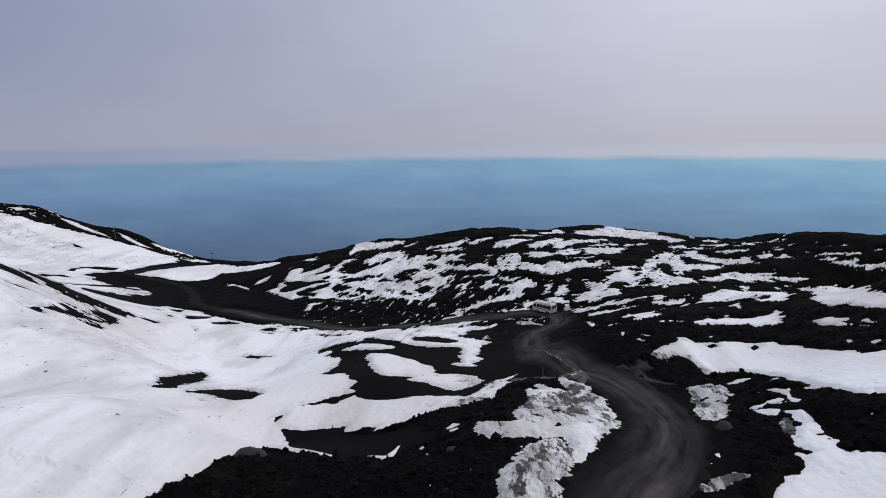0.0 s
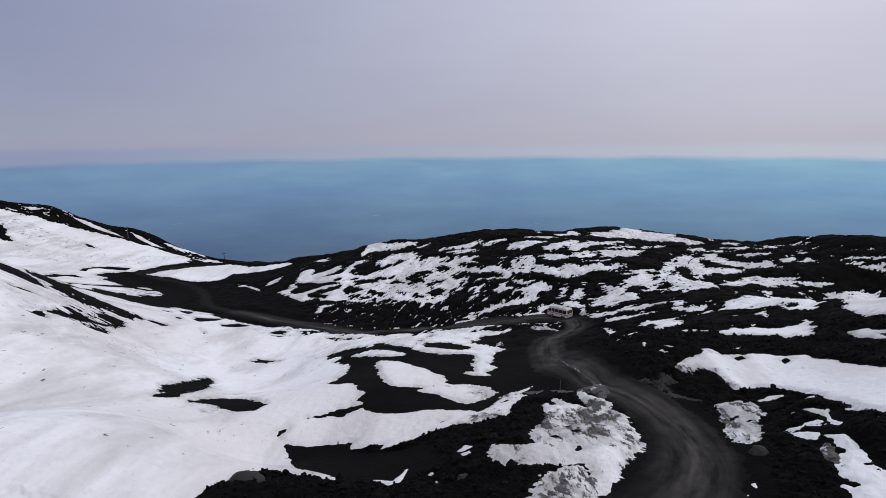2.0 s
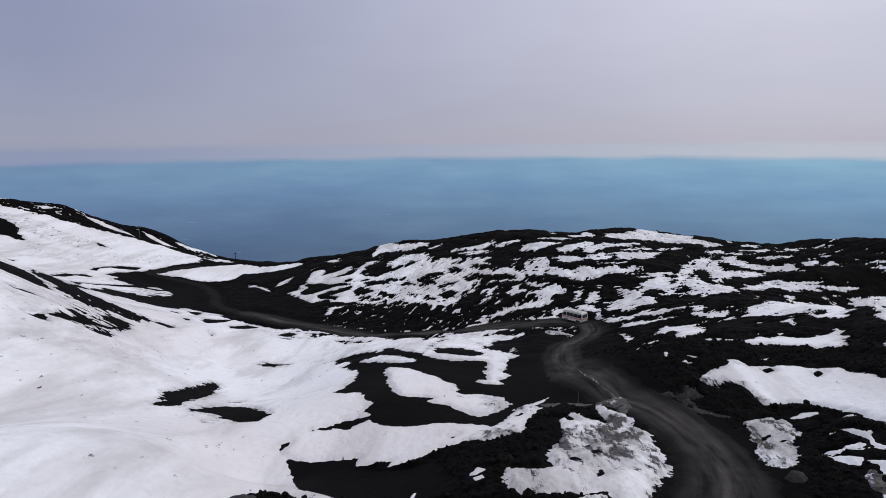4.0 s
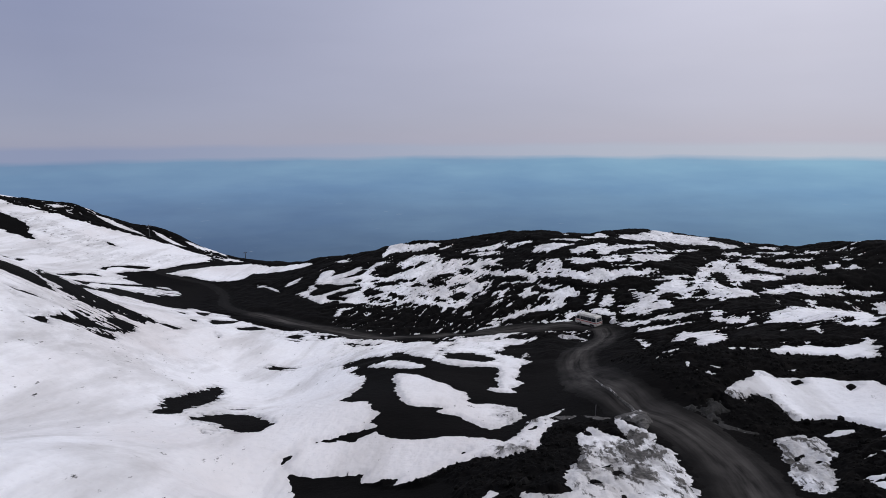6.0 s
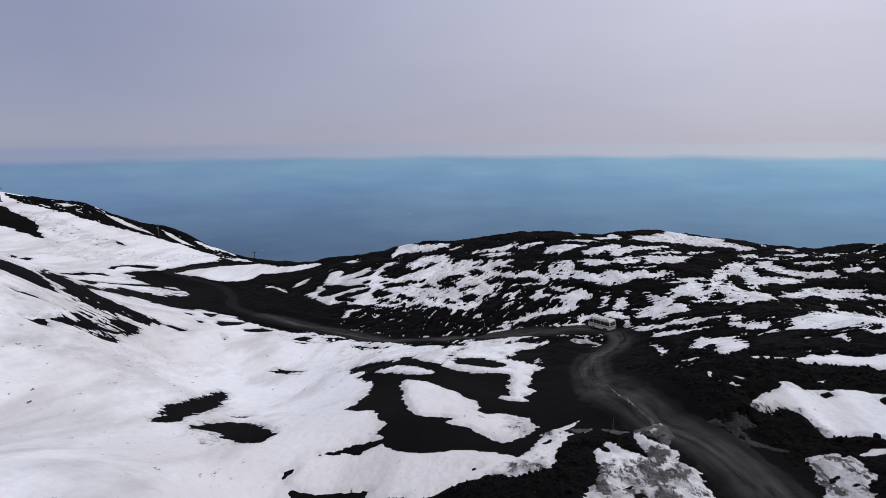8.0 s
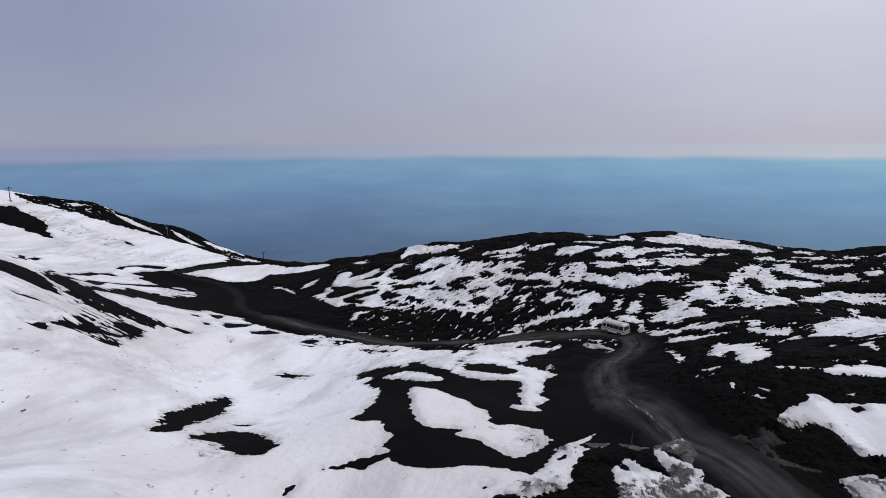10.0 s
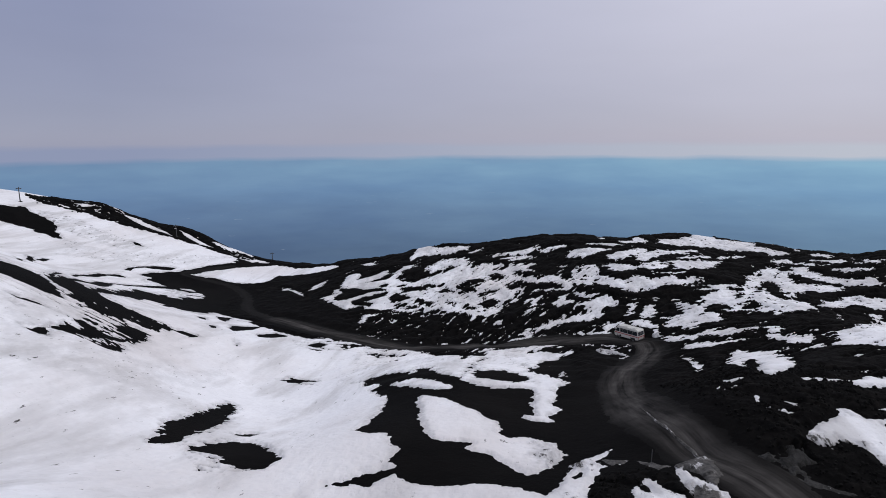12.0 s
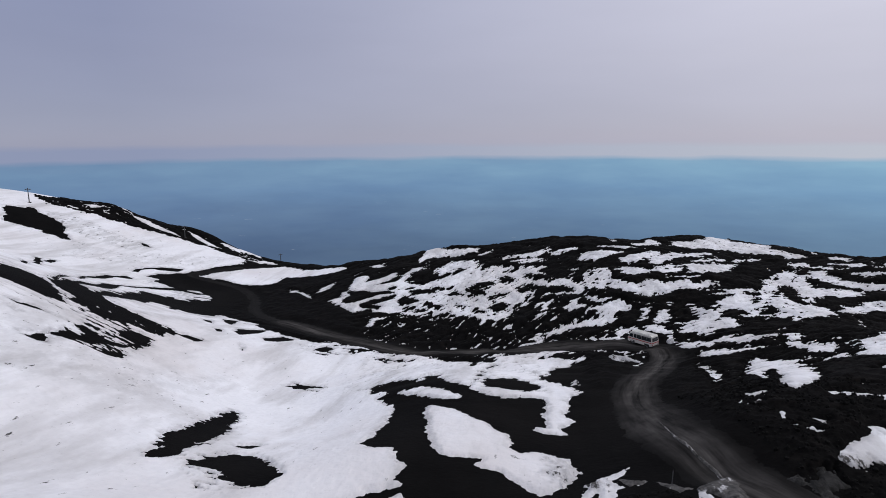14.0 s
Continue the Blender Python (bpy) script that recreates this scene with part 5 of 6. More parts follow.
for line, half, dust in TRACKS:
    line = rounded(line)
    box = near_box(line, 14.0)
    d, side, along = line_distance(GX[box], GY[box], line)
    mine = half - d > ROADF[box]
    LANE[box] = np.where(mine, d * side, LANE[box])
    ALONG[box] = np.where(mine, along, ALONG[box])
    DUST[box] = np.where(mine, dust, DUST[box])
    ROADF[box] = np.maximum(ROADF[box], half - d + 0.5 * WOBBLE[box])
    FILL[box] = np.minimum(FILL[box], d - half - 0.3 + 0.7 * WOBBLE[box])
    RUBBLE[box] *= smooth(half - 0.5, half + 3.0, d)
SWEPT = FILL.copy()
for row in LATE:
    lay(*row)
LIFT = 0.12 * (FILL > SWEPT) * smooth(-0.06, 0.02, FILL) - 0.1 * (FILL > SWEPT) * (FILL < -0.06)

# lava rubble: lumps and clinker where the snow does not lie
lumps = 0.9 * np.abs(fbm(GX / 7.5, GY / 7.5, 3, 61)) + 0.28 * np.abs(fbm(GX / 1.7, GY / 1.7, 3, 71, 0.6))
crags = 0.5 * np.abs(fbm(GX / 4.2, GY / 5.0, 3, 171, 0.5)) * smooth(60, 110, RB)
clinker = 0.22 * np.abs(fbm(GX / 0.5, GY / 0.5, 2, 81)) * smooth(160, 60, RB)
out_of_snow = smooth(0.2, -0.8, FILL)
FINE = smooth(-54, -47.5, np.degrees(BB)) * smooth(47, 41, np.degrees(BB))
RUB_H = RUBBLE * (1 - 0.5 * smooth(70, 120, RB)) * (out_of_snow * (lumps + clinker) + smooth(0.0, -1.0, FILL) * crags) + 0.02 * fbm(GX / 0.8, GY / 0.8, 2, 91) * (1 - RUBBLE)
RISE = 0.4 * smooth(0.0, -2.0, FILL) * RUBBLE * smooth(60, 120, RB)
Z = Z0 + FINE * (RUB_H + RISE)


def sheet(name, z, keep, mat, attributes, label, kind, category=""):
    """One mesh of the cells of the sheet that are kept, at the heights z."""
    wrap = np.arange(COLS)
    a = np.arange(ROWS - 1)[:, None] * COLS + wrap[None]
    b = np.arange(ROWS - 1)[:, None] * COLS + np.roll(wrap, -1)[None]
    quads = np.stack([a, b, b + COLS, a + COLS], -1).reshape(-1, 4)[keep.ravel()]
    used, flat = np.unique(quads, return_inverse=True)
    co = np.stack([GX.ravel()[used], GY.ravel()[used], z.ravel()[used]], -1)
    me = bpy.data.meshes.new(name)
    me.vertices.add(len(used))
    me.vertices.foreach_set("co", co.astype(np.float32).ravel())
    me.loops.add(flat.size)
    me.loops.foreach_set("vertex_index", flat.ravel().astype(np.int32))
    me.polygons.add(len(quads))
    me.polygons.foreach_set("loop_start", np.arange(0, flat.size, 4, dtype=np.int32))
    me.polygons.foreach_set("loop_total", np.full(len(quads), 4, np.int32))
    me.update(calc_edges=True)
    me.shade_smooth()
    for key, values in attributes.items():
        at = me.attributes.new(key, "FLOAT", "POINT")
        at.data.foreach_set("value", values.ravel()[used].astype(np.float32))
    me.materials.append(mat)
    return tagged(new(name, me), label, category, "", kind)


def cell_any(mask):
    m = mask | np.roll(mask, -1, 1)
    return m[:-1] | m[1:]


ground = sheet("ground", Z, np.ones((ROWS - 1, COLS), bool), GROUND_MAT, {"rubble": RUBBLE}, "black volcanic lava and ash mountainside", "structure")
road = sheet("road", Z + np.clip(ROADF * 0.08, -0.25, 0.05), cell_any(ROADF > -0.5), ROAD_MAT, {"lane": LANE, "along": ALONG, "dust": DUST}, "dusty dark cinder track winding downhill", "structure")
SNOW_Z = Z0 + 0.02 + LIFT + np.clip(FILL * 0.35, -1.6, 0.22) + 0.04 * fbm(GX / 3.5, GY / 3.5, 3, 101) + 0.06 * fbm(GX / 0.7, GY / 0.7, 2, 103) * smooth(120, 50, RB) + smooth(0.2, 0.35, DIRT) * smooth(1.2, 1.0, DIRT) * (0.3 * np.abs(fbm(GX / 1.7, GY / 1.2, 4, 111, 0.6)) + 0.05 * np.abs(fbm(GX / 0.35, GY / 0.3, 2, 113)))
THIN = smooth(1.0, 0.05, FILL) * smooth(30, 90, RB)
snow_cells = cell_any(FILL > -0.35)
cell_owner = OWNER[:-1]
def pieces(mask):
    """The connected pieces of a mask, largest first, as masks."""
    label = np.where(mask, np.arange(1, mask.size + 1).reshape(mask.shape), 0)
    while True:
        old = label.copy()
        for axis in (0, 1):
            for step in (1, -1):
                near = np.roll(label, step, axis)
                edge = [slice(None), slice(None)]
                edge[axis] = 0 if step == 1 else -1
                near[tuple(edge)] = 0
                label = np.where(mask, np.maximum(label, near), 0)
        if (label == old).all():
            break
    marks, counts = np.unique(label[label > 0], return_counts=True)
    return [label == m for m in marks[np.argsort(-counts)]]


loose = snow_cells & (cell_owner == 0)
for k in range(1, len(PATCHES)):
    mine = snow_cells & (cell_owner == k)
    if not mine.any():
        continue
    rows, cols = np.nonzero(mine.any(1))[0], np.nonzero(mine.any(0))[0]
    cut = (slice(rows[0], rows[-1] + 1), slice(cols[0], cols[-1] + 1))
    for one in pieces(mine[cut]):
        keep = np.zeros_like(mine)
        keep[cut] = one
        if one.sum() < 150:
            loose |= keep
        else:
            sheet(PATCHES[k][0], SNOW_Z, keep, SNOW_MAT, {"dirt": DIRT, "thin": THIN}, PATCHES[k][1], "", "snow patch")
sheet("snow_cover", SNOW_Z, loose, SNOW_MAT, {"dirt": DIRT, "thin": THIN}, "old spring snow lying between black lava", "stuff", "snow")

# ---- the hazy lowland and sea, far below ----
def make_lowland():
    # a distant cylinder that glows by itself, distance haze painted into its emission colour
    m, nt, b = material("haze")
    nt.nodes.remove(b)
    tc = nt.nodes.new("ShaderNodeTexCoord")
    sp = nt.nodes.new("ShaderNodeSeparateXYZ")
    nt.links.new(tc.outputs["Object"], sp.inputs[0])
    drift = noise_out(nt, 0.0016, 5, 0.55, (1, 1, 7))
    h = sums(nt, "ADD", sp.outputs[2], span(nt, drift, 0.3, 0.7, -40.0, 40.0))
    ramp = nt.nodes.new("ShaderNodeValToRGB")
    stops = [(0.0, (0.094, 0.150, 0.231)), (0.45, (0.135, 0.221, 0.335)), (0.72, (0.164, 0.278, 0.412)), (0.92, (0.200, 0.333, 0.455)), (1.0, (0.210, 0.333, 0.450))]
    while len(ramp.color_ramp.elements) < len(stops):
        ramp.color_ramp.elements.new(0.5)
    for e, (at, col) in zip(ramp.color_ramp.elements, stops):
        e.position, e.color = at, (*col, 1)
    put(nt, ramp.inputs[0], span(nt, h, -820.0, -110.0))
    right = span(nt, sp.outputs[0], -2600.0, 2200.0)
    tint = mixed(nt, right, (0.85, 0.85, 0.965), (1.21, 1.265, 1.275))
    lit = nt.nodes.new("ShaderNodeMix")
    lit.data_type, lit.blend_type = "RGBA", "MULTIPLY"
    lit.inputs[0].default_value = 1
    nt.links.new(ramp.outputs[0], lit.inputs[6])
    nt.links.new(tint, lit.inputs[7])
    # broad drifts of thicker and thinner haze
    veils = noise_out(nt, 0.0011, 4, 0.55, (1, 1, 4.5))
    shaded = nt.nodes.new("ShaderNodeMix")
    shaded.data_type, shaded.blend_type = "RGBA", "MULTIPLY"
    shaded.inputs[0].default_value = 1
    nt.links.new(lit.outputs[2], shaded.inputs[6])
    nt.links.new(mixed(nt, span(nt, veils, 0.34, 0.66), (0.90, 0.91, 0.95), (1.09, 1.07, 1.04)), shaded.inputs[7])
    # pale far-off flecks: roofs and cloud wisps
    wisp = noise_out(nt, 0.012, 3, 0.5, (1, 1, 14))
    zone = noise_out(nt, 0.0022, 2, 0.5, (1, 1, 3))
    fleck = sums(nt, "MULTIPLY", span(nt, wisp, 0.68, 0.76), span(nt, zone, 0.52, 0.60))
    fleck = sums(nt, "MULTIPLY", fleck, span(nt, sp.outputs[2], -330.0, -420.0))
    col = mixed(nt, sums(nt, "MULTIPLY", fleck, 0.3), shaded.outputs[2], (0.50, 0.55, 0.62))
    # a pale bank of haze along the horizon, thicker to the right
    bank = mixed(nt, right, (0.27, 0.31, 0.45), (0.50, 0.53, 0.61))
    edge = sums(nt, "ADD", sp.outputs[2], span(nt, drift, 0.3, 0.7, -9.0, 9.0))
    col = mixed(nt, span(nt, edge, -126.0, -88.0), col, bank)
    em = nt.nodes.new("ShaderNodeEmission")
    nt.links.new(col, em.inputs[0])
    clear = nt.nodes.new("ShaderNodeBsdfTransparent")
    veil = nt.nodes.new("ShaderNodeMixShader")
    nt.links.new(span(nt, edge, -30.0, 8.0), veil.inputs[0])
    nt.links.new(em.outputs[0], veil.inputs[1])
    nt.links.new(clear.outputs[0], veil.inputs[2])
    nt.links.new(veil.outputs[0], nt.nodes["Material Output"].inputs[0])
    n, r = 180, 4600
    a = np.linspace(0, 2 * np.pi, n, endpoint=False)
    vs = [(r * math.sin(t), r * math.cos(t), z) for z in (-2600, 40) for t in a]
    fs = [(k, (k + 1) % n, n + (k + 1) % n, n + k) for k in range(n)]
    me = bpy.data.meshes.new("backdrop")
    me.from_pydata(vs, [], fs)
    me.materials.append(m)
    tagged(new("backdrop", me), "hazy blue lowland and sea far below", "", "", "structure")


make_lowland()


# ---- things ----
def plain(name, color, rough=0.5, metal=0.0, grime=0.25):
    m, nt, b = material(name)
    worn = mixed(nt, span(nt, noise_out(nt, 3.5, 6, 0.65), 0.45, 0.75), color, tuple(c * (1 - grime) + 0.03 * grime for c in color))
    put(nt, b.inputs["Base Color"], worn)
    put(nt, b.inputs["Roughness"], span(nt, noise_out(nt, 9.0, 3), 0.2, 0.8, rough * 0.85, min(1.0, rough * 1.2)))
    b.inputs["Metallic"].default_value = metal
    return m


WHITE = plain("dusty_white_paint", (0.56, 0.55, 0.53), 0.4, 0, 0.3)
RED = plain("red_paint", (0.36, 0.03, 0.035), 0.4)
RUBBER = plain("tyre_rubber", (0.012, 0.012, 0.012), 0.9)
STEEL = plain("dull_steel", (0.18, 0.18, 0.19), 0.5, 0.7)
DARK = plain("dark_underside", (0.015, 0.015, 0.016), 0.8)
PANE = plain("tinted_glass", (0.018, 0.022, 0.026), 0.08, 0, 0.1)
AMBER = plain("lamp_glass_red", (0.30, 0.02, 0.015), 0.25)
CLEAR = plain("lamp_glass_clear", (0.6, 0.6, 0.58), 0.2)
RUST = plain("weathered_galvanised_steel", (0.10, 0.10, 0.105), 0.6, 0.5)
FROSTED = plain("frosted_stone", (0.42, 0.42, 0.45), 0.85, 0, 0.75)
STONE = plain("grey_lava_stone", (0.016, 0.015, 0.015), 0.95, 0, 0.6)


def part(name, bm, mat, parent=None, label=""):
    me = bpy.data.meshes.new(name)
    bm.to_mesh(me)
    bm.free()
    me.materials.append(mat)
    ob = new(name, me)
    ob.parent = parent
    return tagged(ob, label)


def block(x0, x1, y0, y1, z0, z1, bevel=0.02):
    bm = bmesh.new()
    bmesh.ops.create_cube(bm, size=1)
    for v in bm.verts:
        v.co = ((x0 + x1) / 2 + v.co.x * (x1 - x0), (y0 + y1) / 2 + v.co.y * (y1 - y0), (z0 + z1) / 2 + v.co.z * (z1 - z0))
    if bevel:
        bmesh.ops.bevel(bm, geom=list(bm.edges), offset=bevel, segments=2, affect="EDGES")
    return bm


def tube(a, b, r0, r1, sides=12):
    bm = bmesh.new()
    a, b = Vector(a), Vector(b)
    m = Matrix.Translation((a + b) / 2) @ (b - a).to_track_quat("Z", "Y").to_matrix().to_4x4()
    bmesh.ops.create_cone(bm, cap_ends=True, segments=sides, radius1=r0, radius2=r1, depth=(b - a).length, matrix=m)
    return bm


def stand(x, y):
    """Height of the bare land and its slopes along x and y."""
    zs = relief(np.array([x, x + 1, x, x - 1, x]), np.array([y, y, y + 1, y, y - 1]))
    return float(zs[0]), float(zs[1] - zs[3]) / 2, float(zs[2] - zs[4]) / 2


SIDE_Y, LEAN = 1.13, 0.075


def side_y(z):
    return SIDE_Y - LEAN * max(0.0, z - 1.6)


def bus_shell(profile):
    """A body from its side outline, narrowing towards the roof."""
    bm = bmesh.new()
    rings = []
    for s in (-1, 1):
        rings.append([bm.verts.new((x, s * side_y(z), z)) for x, z in profile])
    bm.faces.new(rings[0])
    bm.faces.new(rings[1][::-1])
    n = len(profile)
    for k in range(n):
        bm.faces.new((rings[0][(k + 1) % n], rings[0][k], rings[1][k], rings[1][(k + 1) % n]))
    bmesh.ops.recalc_face_normals(bm, faces=list(bm.faces))
    bmesh.ops.bevel(bm, geom=list(bm.edges), offset=0.06, segments=2, affect="EDGES")
    return bm


def side_plate(x0, x1, z0, z1, side, out=0.012, lean=0.0):
    """A thin plate that lies on a side wall; lean slants its front edge."""
    bm = bmesh.new()
    corners = [(x0, z0), (x1 + lean, z0), (x1, z1), (x0, z1)]
    inner = [bm.verts.new((x, side * (side_y(z) - 0.02), z)) for x, z in corners]
    outer = [bm.verts.new((x, side * (side_y(z) + out), z)) for x, z in corners]
    bm.faces.new(outer)
    bm.faces.new(inner[::-1])
    for k in range(4):
        j = (k + 1) % 4
        bm.faces.new((inner[k], inner[j], outer[j], outer[k]))
    bmesh.ops.recalc_face_normals(bm, faces=list(bm.faces))
    return bm


def wheel(parent, x, side):
    y0, y1 = side * 0.72, side * 1.06
    tyre_bm = tube((x, y0, 0.48), (x, y1, 0.48), 0.48, 0.48, 28)
    bmesh.ops.bevel(tyre_bm, geom=[e for e in tyre_bm.edges if len(e.link_faces) == 2 and max(len(f.verts) for f in e.link_faces) > 4], offset=0.06, segments=2, affect="EDGES")
    w = part("wheel", tyre_bm, RUBBER, parent, "chunky black off-road wheel")
    part("rim", tube((x, y1 - side * 0.06, 0.48), (x, y1 + side * 0.012, 0.48), 0.25, 0.22, 20), STEEL, w)
    part("hub", tube((x, y1, 0.48), (x, y1 + side * 0.05, 0.48), 0.09, 0.07, 12), DARK, w)


def minibus(x, y, bearing):
    z, sx, sy = stand(x, y)
    root = new("minibus")
    tagged(root, "white off-road minibus with a red waistband on the track", "minibus")
    profile = [(-3.15, 0.78), (-3.2, 1.6), (-3.1, 2.78), (-2.9, 2.95), (2.25, 2.95), (2.5, 2.84), (2.98, 1.72), (3.18, 1.55), (3.2, 0.72), (2.75, 0.62), (-2.6, 0.66)]
    body = part("body", bus_shell(profile), WHITE, root)
    part("chassis", block(-2.9, 2.9, -0.6, 0.6, 0.5, 0.74, 0.03), DARK, root)
    for s in (-1, 1):
        part("waistband", side_plate(-3.1, 3.02, 1.38, 1.54, s, 0.014), RED, root, "red painted band")
        for x0, x1, lean in ((-2.95, -1.75, 0), (-1.68, -0.5, 0), (-0.43, 0.75, 0), (0.82, 1.55, 0)):
            pane = part("side_window", side_plate(x0, x1, 1.74, 2.58, s, 0.016, lean), PANE, root, "dark side window")
            part("window_bar", side_plate(x0 + 0.02, x1 - 0.02, 2.36, 2.39, s, 0.024), STEEL, pane)
        door = part("cab_door", side_plate(1.68, 2.5, 0.86, 2.62, s, 0.018, 0.42), WHITE, root, "white cab door")
        part("door_window", side_plate(1.76, 2.42, 1.74, 2.52, s, 0.026, 0.32), PANE, door)
        part("door_handle", side_plate(1.76, 1.92, 1.24, 1.29, s, 0.05), DARK, door)
        part("mirror", block(2.62, 2.72, s * 1.22 - 0.08, s * 1.22 + 0.08, 1.95, 2.3, 0.02), DARK, root)
        part("wheel_arch", side_plate(-2.45, -1.25, 0.70, 1.08, s, 0.01), DARK, root)
        part("wheel_arch", side_plate(1.3, 2.5, 0.70, 1.08, s, 0.01), DARK, root)
        wheel(root, -1.85, s)
        wheel(root, 1.9, s)
        part("tail_light", block(-3.225, -3.17, s * 0.86 - 0.1, s * 0.86 + 0.1, 0.98, 1.22, 0.01), AMBER, root)
        part("headlight", block(3.16, 3.225, s * 0.8 - 0.12, s * 0.8 + 0.12, 0.98, 1.2, 0.02), CLEAR, root)
    rear = block(-3.225, -3.12, -0.88, 0.88, 1.76, 2.56, 0.02)
    bmesh.ops.rotate(rear, verts=rear.verts, cent=(-3.2, 0, 1.76), matrix=Matrix.Rotation(radians(5), 3, "Y"))
    part("rear_window", rear, PANE, root, "dark rear window")
    part("waistband", block(-3.222, -3.15, -1.08, 1.08, 1.38, 1.54, 0.005), RED, root, "red painted band")
    part("rear_bumper", block(-3.34, -3.14, -1.1, 1.1, 0.62, 0.86, 0.03), DARK, root)
    part("front_bumper", block(3.12, 3.36, -1.12, 1.12, 0.56, 0.84, 0.04), DARK, root)
    shield = block(-0.02, 0.02, -0.92, 0.92, 0.0, 0.98, 0.01)
    bmesh.ops.rotate(shield, verts=shield.verts, cent=(0, 0, 0), matrix=Matrix.Rotation(radians(-23.5), 3, "Y"))
    bmesh.ops.translate(shield, verts=shield.verts, vec=(2.955, 0, 1.82))
    part("windscreen", shield, PANE, root, "dark slanting windscreen")
    part("roof_hatch", block(-2.0, -1.1, -0.4, 0.4, 2.93, 3.06, 0.03), WHITE, root)
    part("roof_hatch", block(0.3, 1.1, -0.4, 0.4, 2.93, 3.04, 0.03), WHITE, root)
    for s in (-1, 1):
        part("roof_rail", tube((-2.7, s * 0.9, 3.0), (2.0, s * 0.9, 3.0), 0.025, 0.025, 8), STEEL, root)
    ahead = Vector((math.sin(radians(bearing)), math.cos(radians(bearing)), 0))
    ahead.z = ahead.x * sx + ahead.y * sy
    up = Vector((-sx, -sy, 1)).normalized()
    ahead = (ahead - up * ahead.dot(up)).normalized()
    left = up.cross(ahead)
    root.matrix_world = Matrix(((ahead.x, left.x, up.x, x), (ahead.y, left.y, up.y, y), (ahead.z, left.z, up.z, z + 0.05), (0, 0, 0, 1))) @ Matrix.Scale(0.92, 4)
    return root


def lift_tower(x, y, tall, turn):
    z = stand(x, y)[0]
    root = new("lift_tower")
    tagged(root, "grey steel lift tower with a crossarm on the snowy ridge", "tower", "lift towers")
    part("footing", block(-0.5, 0.5, -0.5, 0.5, -0.8, 0.35, 0.05), STONE, root)
    part("mast", tube((0, 0, 0.3), (0, 0, tall), 0.18, 0.12, 12), RUST, root)
    arm = part("crossarm", block(-0.8, 0.8, -0.08, 0.08, tall - 0.2, tall, 0.02), RUST, root)
    for s in (-1, 1):
        part("sheave", tube((s * 0.72, -0.25, tall - 0.28), (s * 0.72, 0.25, tall - 0.28), 0.1, 0.1, 12), RUST, arm)
    part("head_frame", block(-0.12, 0.12, -0.08, 0.08, tall, tall + 0.35, 0.02), RUST, root)
    root.matrix_world = pose(x, y, z, 0, 0, turn)


def snow_pole(x, y, tall, lean=0.0):
    z = stand(x, y)[0]
    root = new("marker_pole")
    tagged(root, "thin dark marker pole standing beside the track", "pole", "marker poles")
    part("shaft", tube((0, 0, -0.4), (0, 0, tall), 0.045, 0.04, 8), RUST, root)
    part("cap", tube((0, 0, tall), (0, 0, tall + 0.05), 0.05, 0.03, 8), DARK, root)
    root.matrix_world = pose(x, y, z, lean, lean * 0.5, 0)


def boulder(x, y, wide, high, seed, mat, label):
    bm = bmesh.new()
    bmesh.ops.create_icosphere(bm, subdivisions=4, radius=1)
    for v in bm.verts:
        d = v.co.normalized()
        r = 1 + 0.30 * noise.noise(d * 1.3 + Vector((seed, 0, 0))) + 0.10 * noise.noise(d * 4 + Vector((0, seed, 0))) + 0.05 * noise.noise(d * 11)
        v.co = Vector((d.x * r * wide, d.y * r * wide * 0.85, d.z * r * high))
    ob = part("boulder", bm, mat, None)
    tagged(ob, label, "boulder")
    ob.data.shade_smooth()
    ob.matrix_world = pose(x, y, stand(x, y)[0] - high * 0.2, 0, 0, seed * 37 % 360)


minibus(24.1, 134.7, -40)
lift_tower(-105.0, 262.0, 4.6, 20)
lift_tower(-129.3, 229.1, 4.7, 20)
lift_tower(-166.8, 199.2, 4.8, 20)
snow_pole(10.8, 60.7, 1.2, 2)
snow_pole(-56.30, 238.50, 2.2)
snow_pole(-53.10, 238.40, 2.2)
boulder(-13.0, 36.1, 1.5, 1.0, 3, STONE, "rounded grey boulder at the edge of the snow")
boulder(22.0, 42.8, 0.75, 0.7, 8, STONE, "frosted grey lava block beside the track")
boulder(29.4, 134.8, 1.0, 0.85, 11, FROSTED, "pale frosted lava boulder beside the bend of the track")
boulder(0.50, 35.70, 0.5, 0.35, 5, STONE, "small dark lava boulder among rubble")


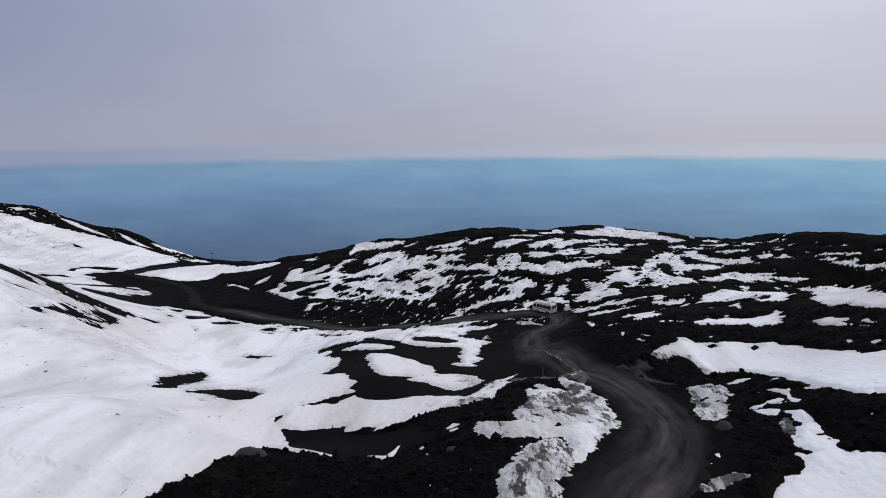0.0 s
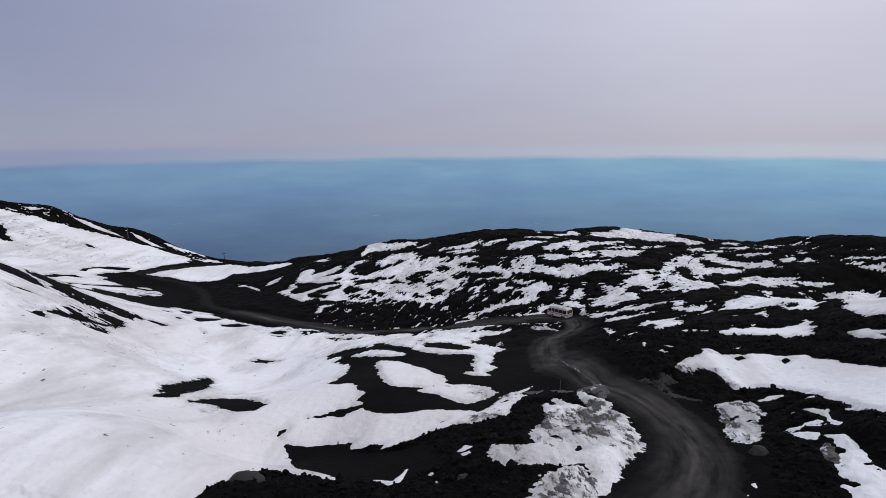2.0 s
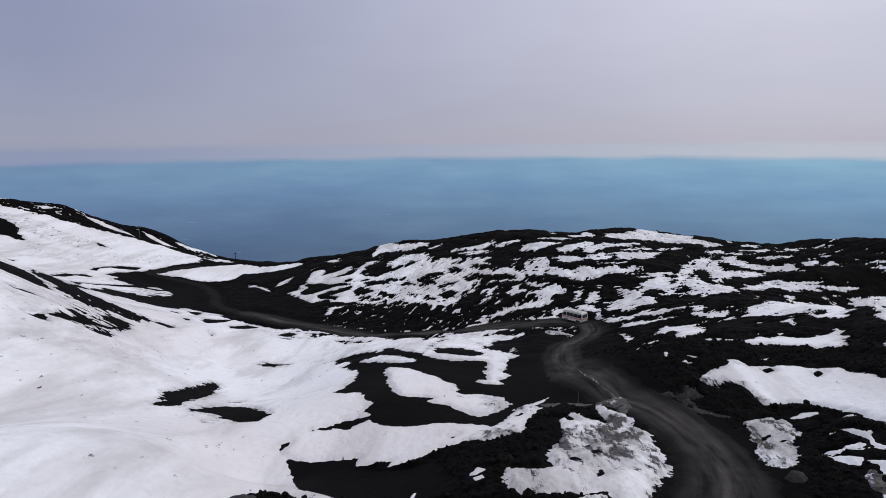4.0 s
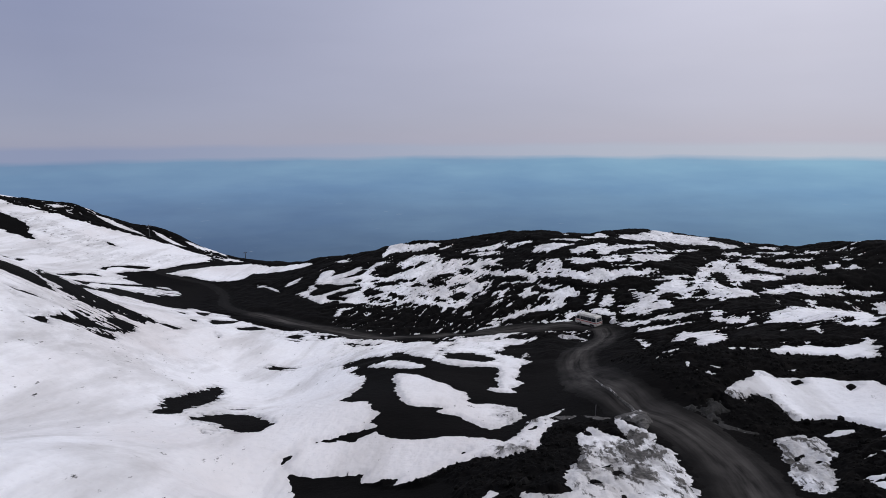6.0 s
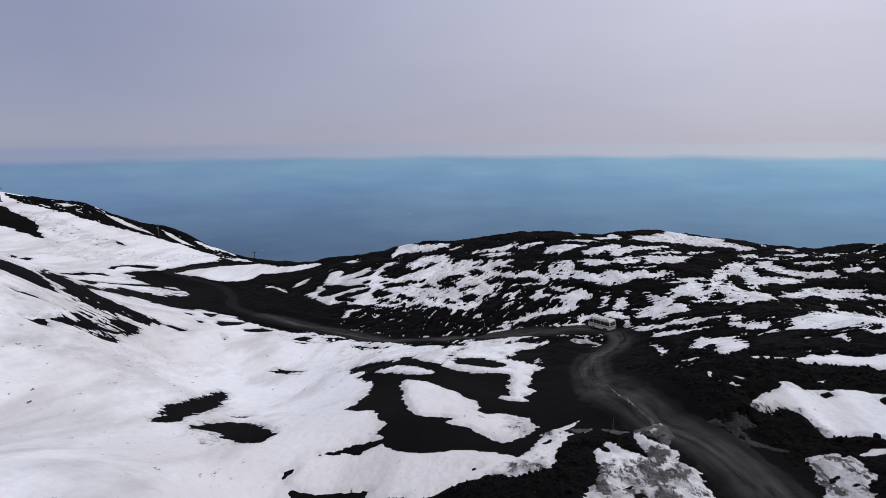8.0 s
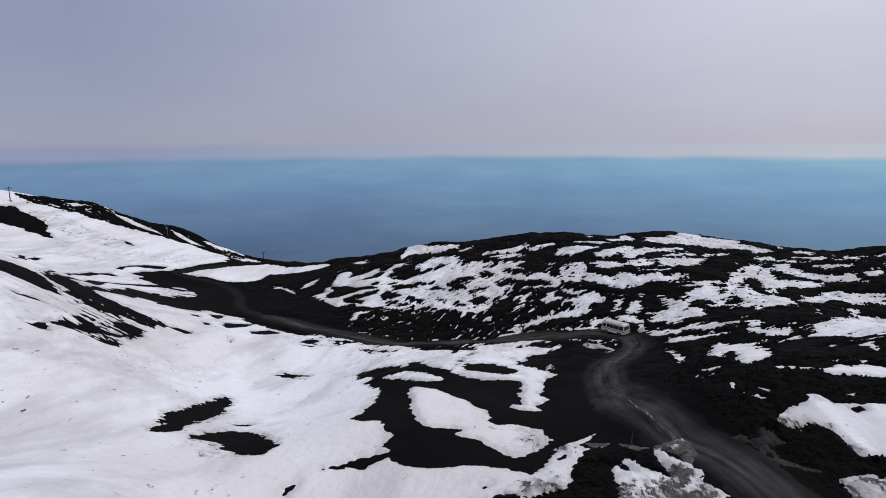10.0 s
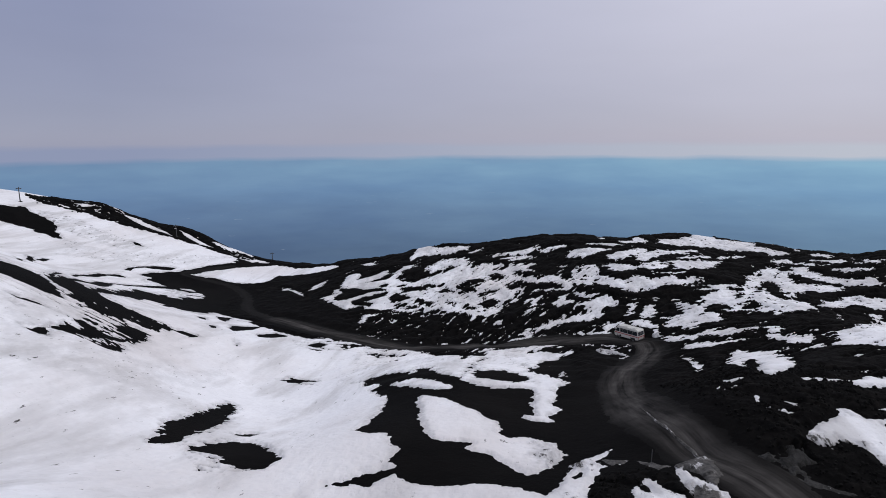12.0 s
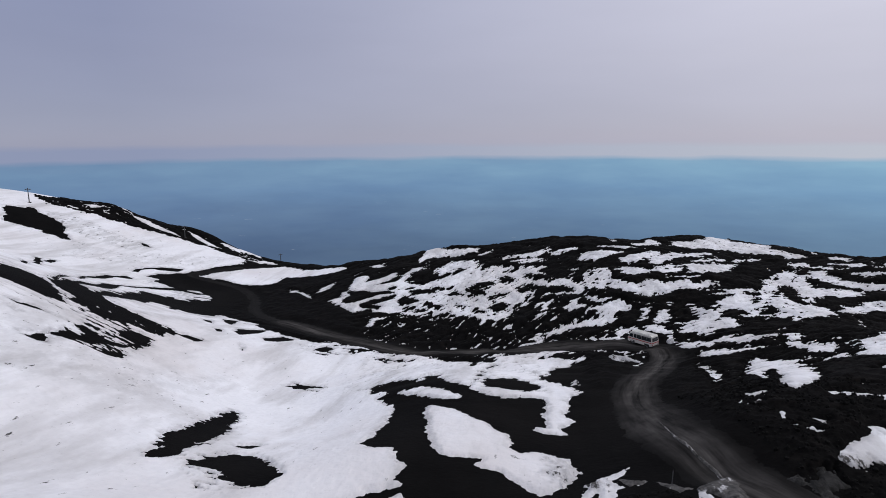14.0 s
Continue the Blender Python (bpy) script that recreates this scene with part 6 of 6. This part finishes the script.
def lava_rubble():
    """Loose clinker on the bare lava and along the track, one joined mesh."""
    rng = np.random.default_rng(4)
    want = 9000
    far = np.sqrt(rng.uniform(20**2, 90**2, want * 5))
    turn = np.radians(rng.uniform(-42, 42, want * 5))
    i = np.clip(np.searchsorted(ranges, far), 0, ROWS - 1)
    j = np.clip(np.searchsorted(bearings, turn), 0, COLS - 1)
    clump = fbm(GX[i, j] / 3.0, GY[i, j] / 3.0, 3, 57)
    ok = (FILL[i, j] < -0.25) & (RUBBLE[i, j] > 0.55) & (clump > rng.uniform(-0.5, 0.4, len(i)))
    i, j = i[ok][:want], j[ok][:want]
    bm = bmesh.new()
    bmesh.ops.create_icosphere(bm, subdivisions=1, radius=1)
    base = np.array([v.co[:] for v in bm.verts])
    tris = np.array([[v.index for v in f.verts] for f in bm.faces])
    bm.free()
    n, k = len(i), len(base)
    size = rng.lognormal(-2.25, 0.5, n).clip(0.05, 0.5)
    jag = 1 + rng.uniform(-0.38, 0.38, (n, k, 1))
    flat = rng.uniform(0.55, 1.0, (n, 1, 3))
    spots = np.stack([GX[i, j] + rng.uniform(-0.1, 0.1, n), GY[i, j] + rng.uniform(-0.1, 0.1, n), Z[i, j] + 0.15 * size], -1)
    co = base[None] * jag * flat * size[:, None, None] + spots[:, None]
    faces = (tris[None] + (np.arange(n) * k)[:, None, None]).reshape(-1, 3)
    me = bpy.data.meshes.new("lava_rubble")
    me.from_pydata(co.reshape(-1, 3).tolist(), [], faces.tolist())
    m, nt, b = material("clinker")
    geo = nt.nodes.new("ShaderNodeNewGeometry")
    tone = mixed(nt, geo.outputs["Random Per Island"], (0.0022, 0.0022, 0.0023), (0.0078, 0.0073, 0.0072))
    put(nt, b.inputs["Base Color"], mixed(nt, span(nt, noise_out(nt, 9, 5), 0.4, 0.7), tone, (0.0065, 0.0063, 0.0063)))
    put(nt, b.inputs["Roughness"], 0.95)
    put(nt, b.inputs["Specular IOR Level"], 0.08)
    me.materials.append(m)
    tagged(new("lava_rubble", me), "loose black lava clinker lying over the slope", "rubble", "", "stuff")


lava_rubble()
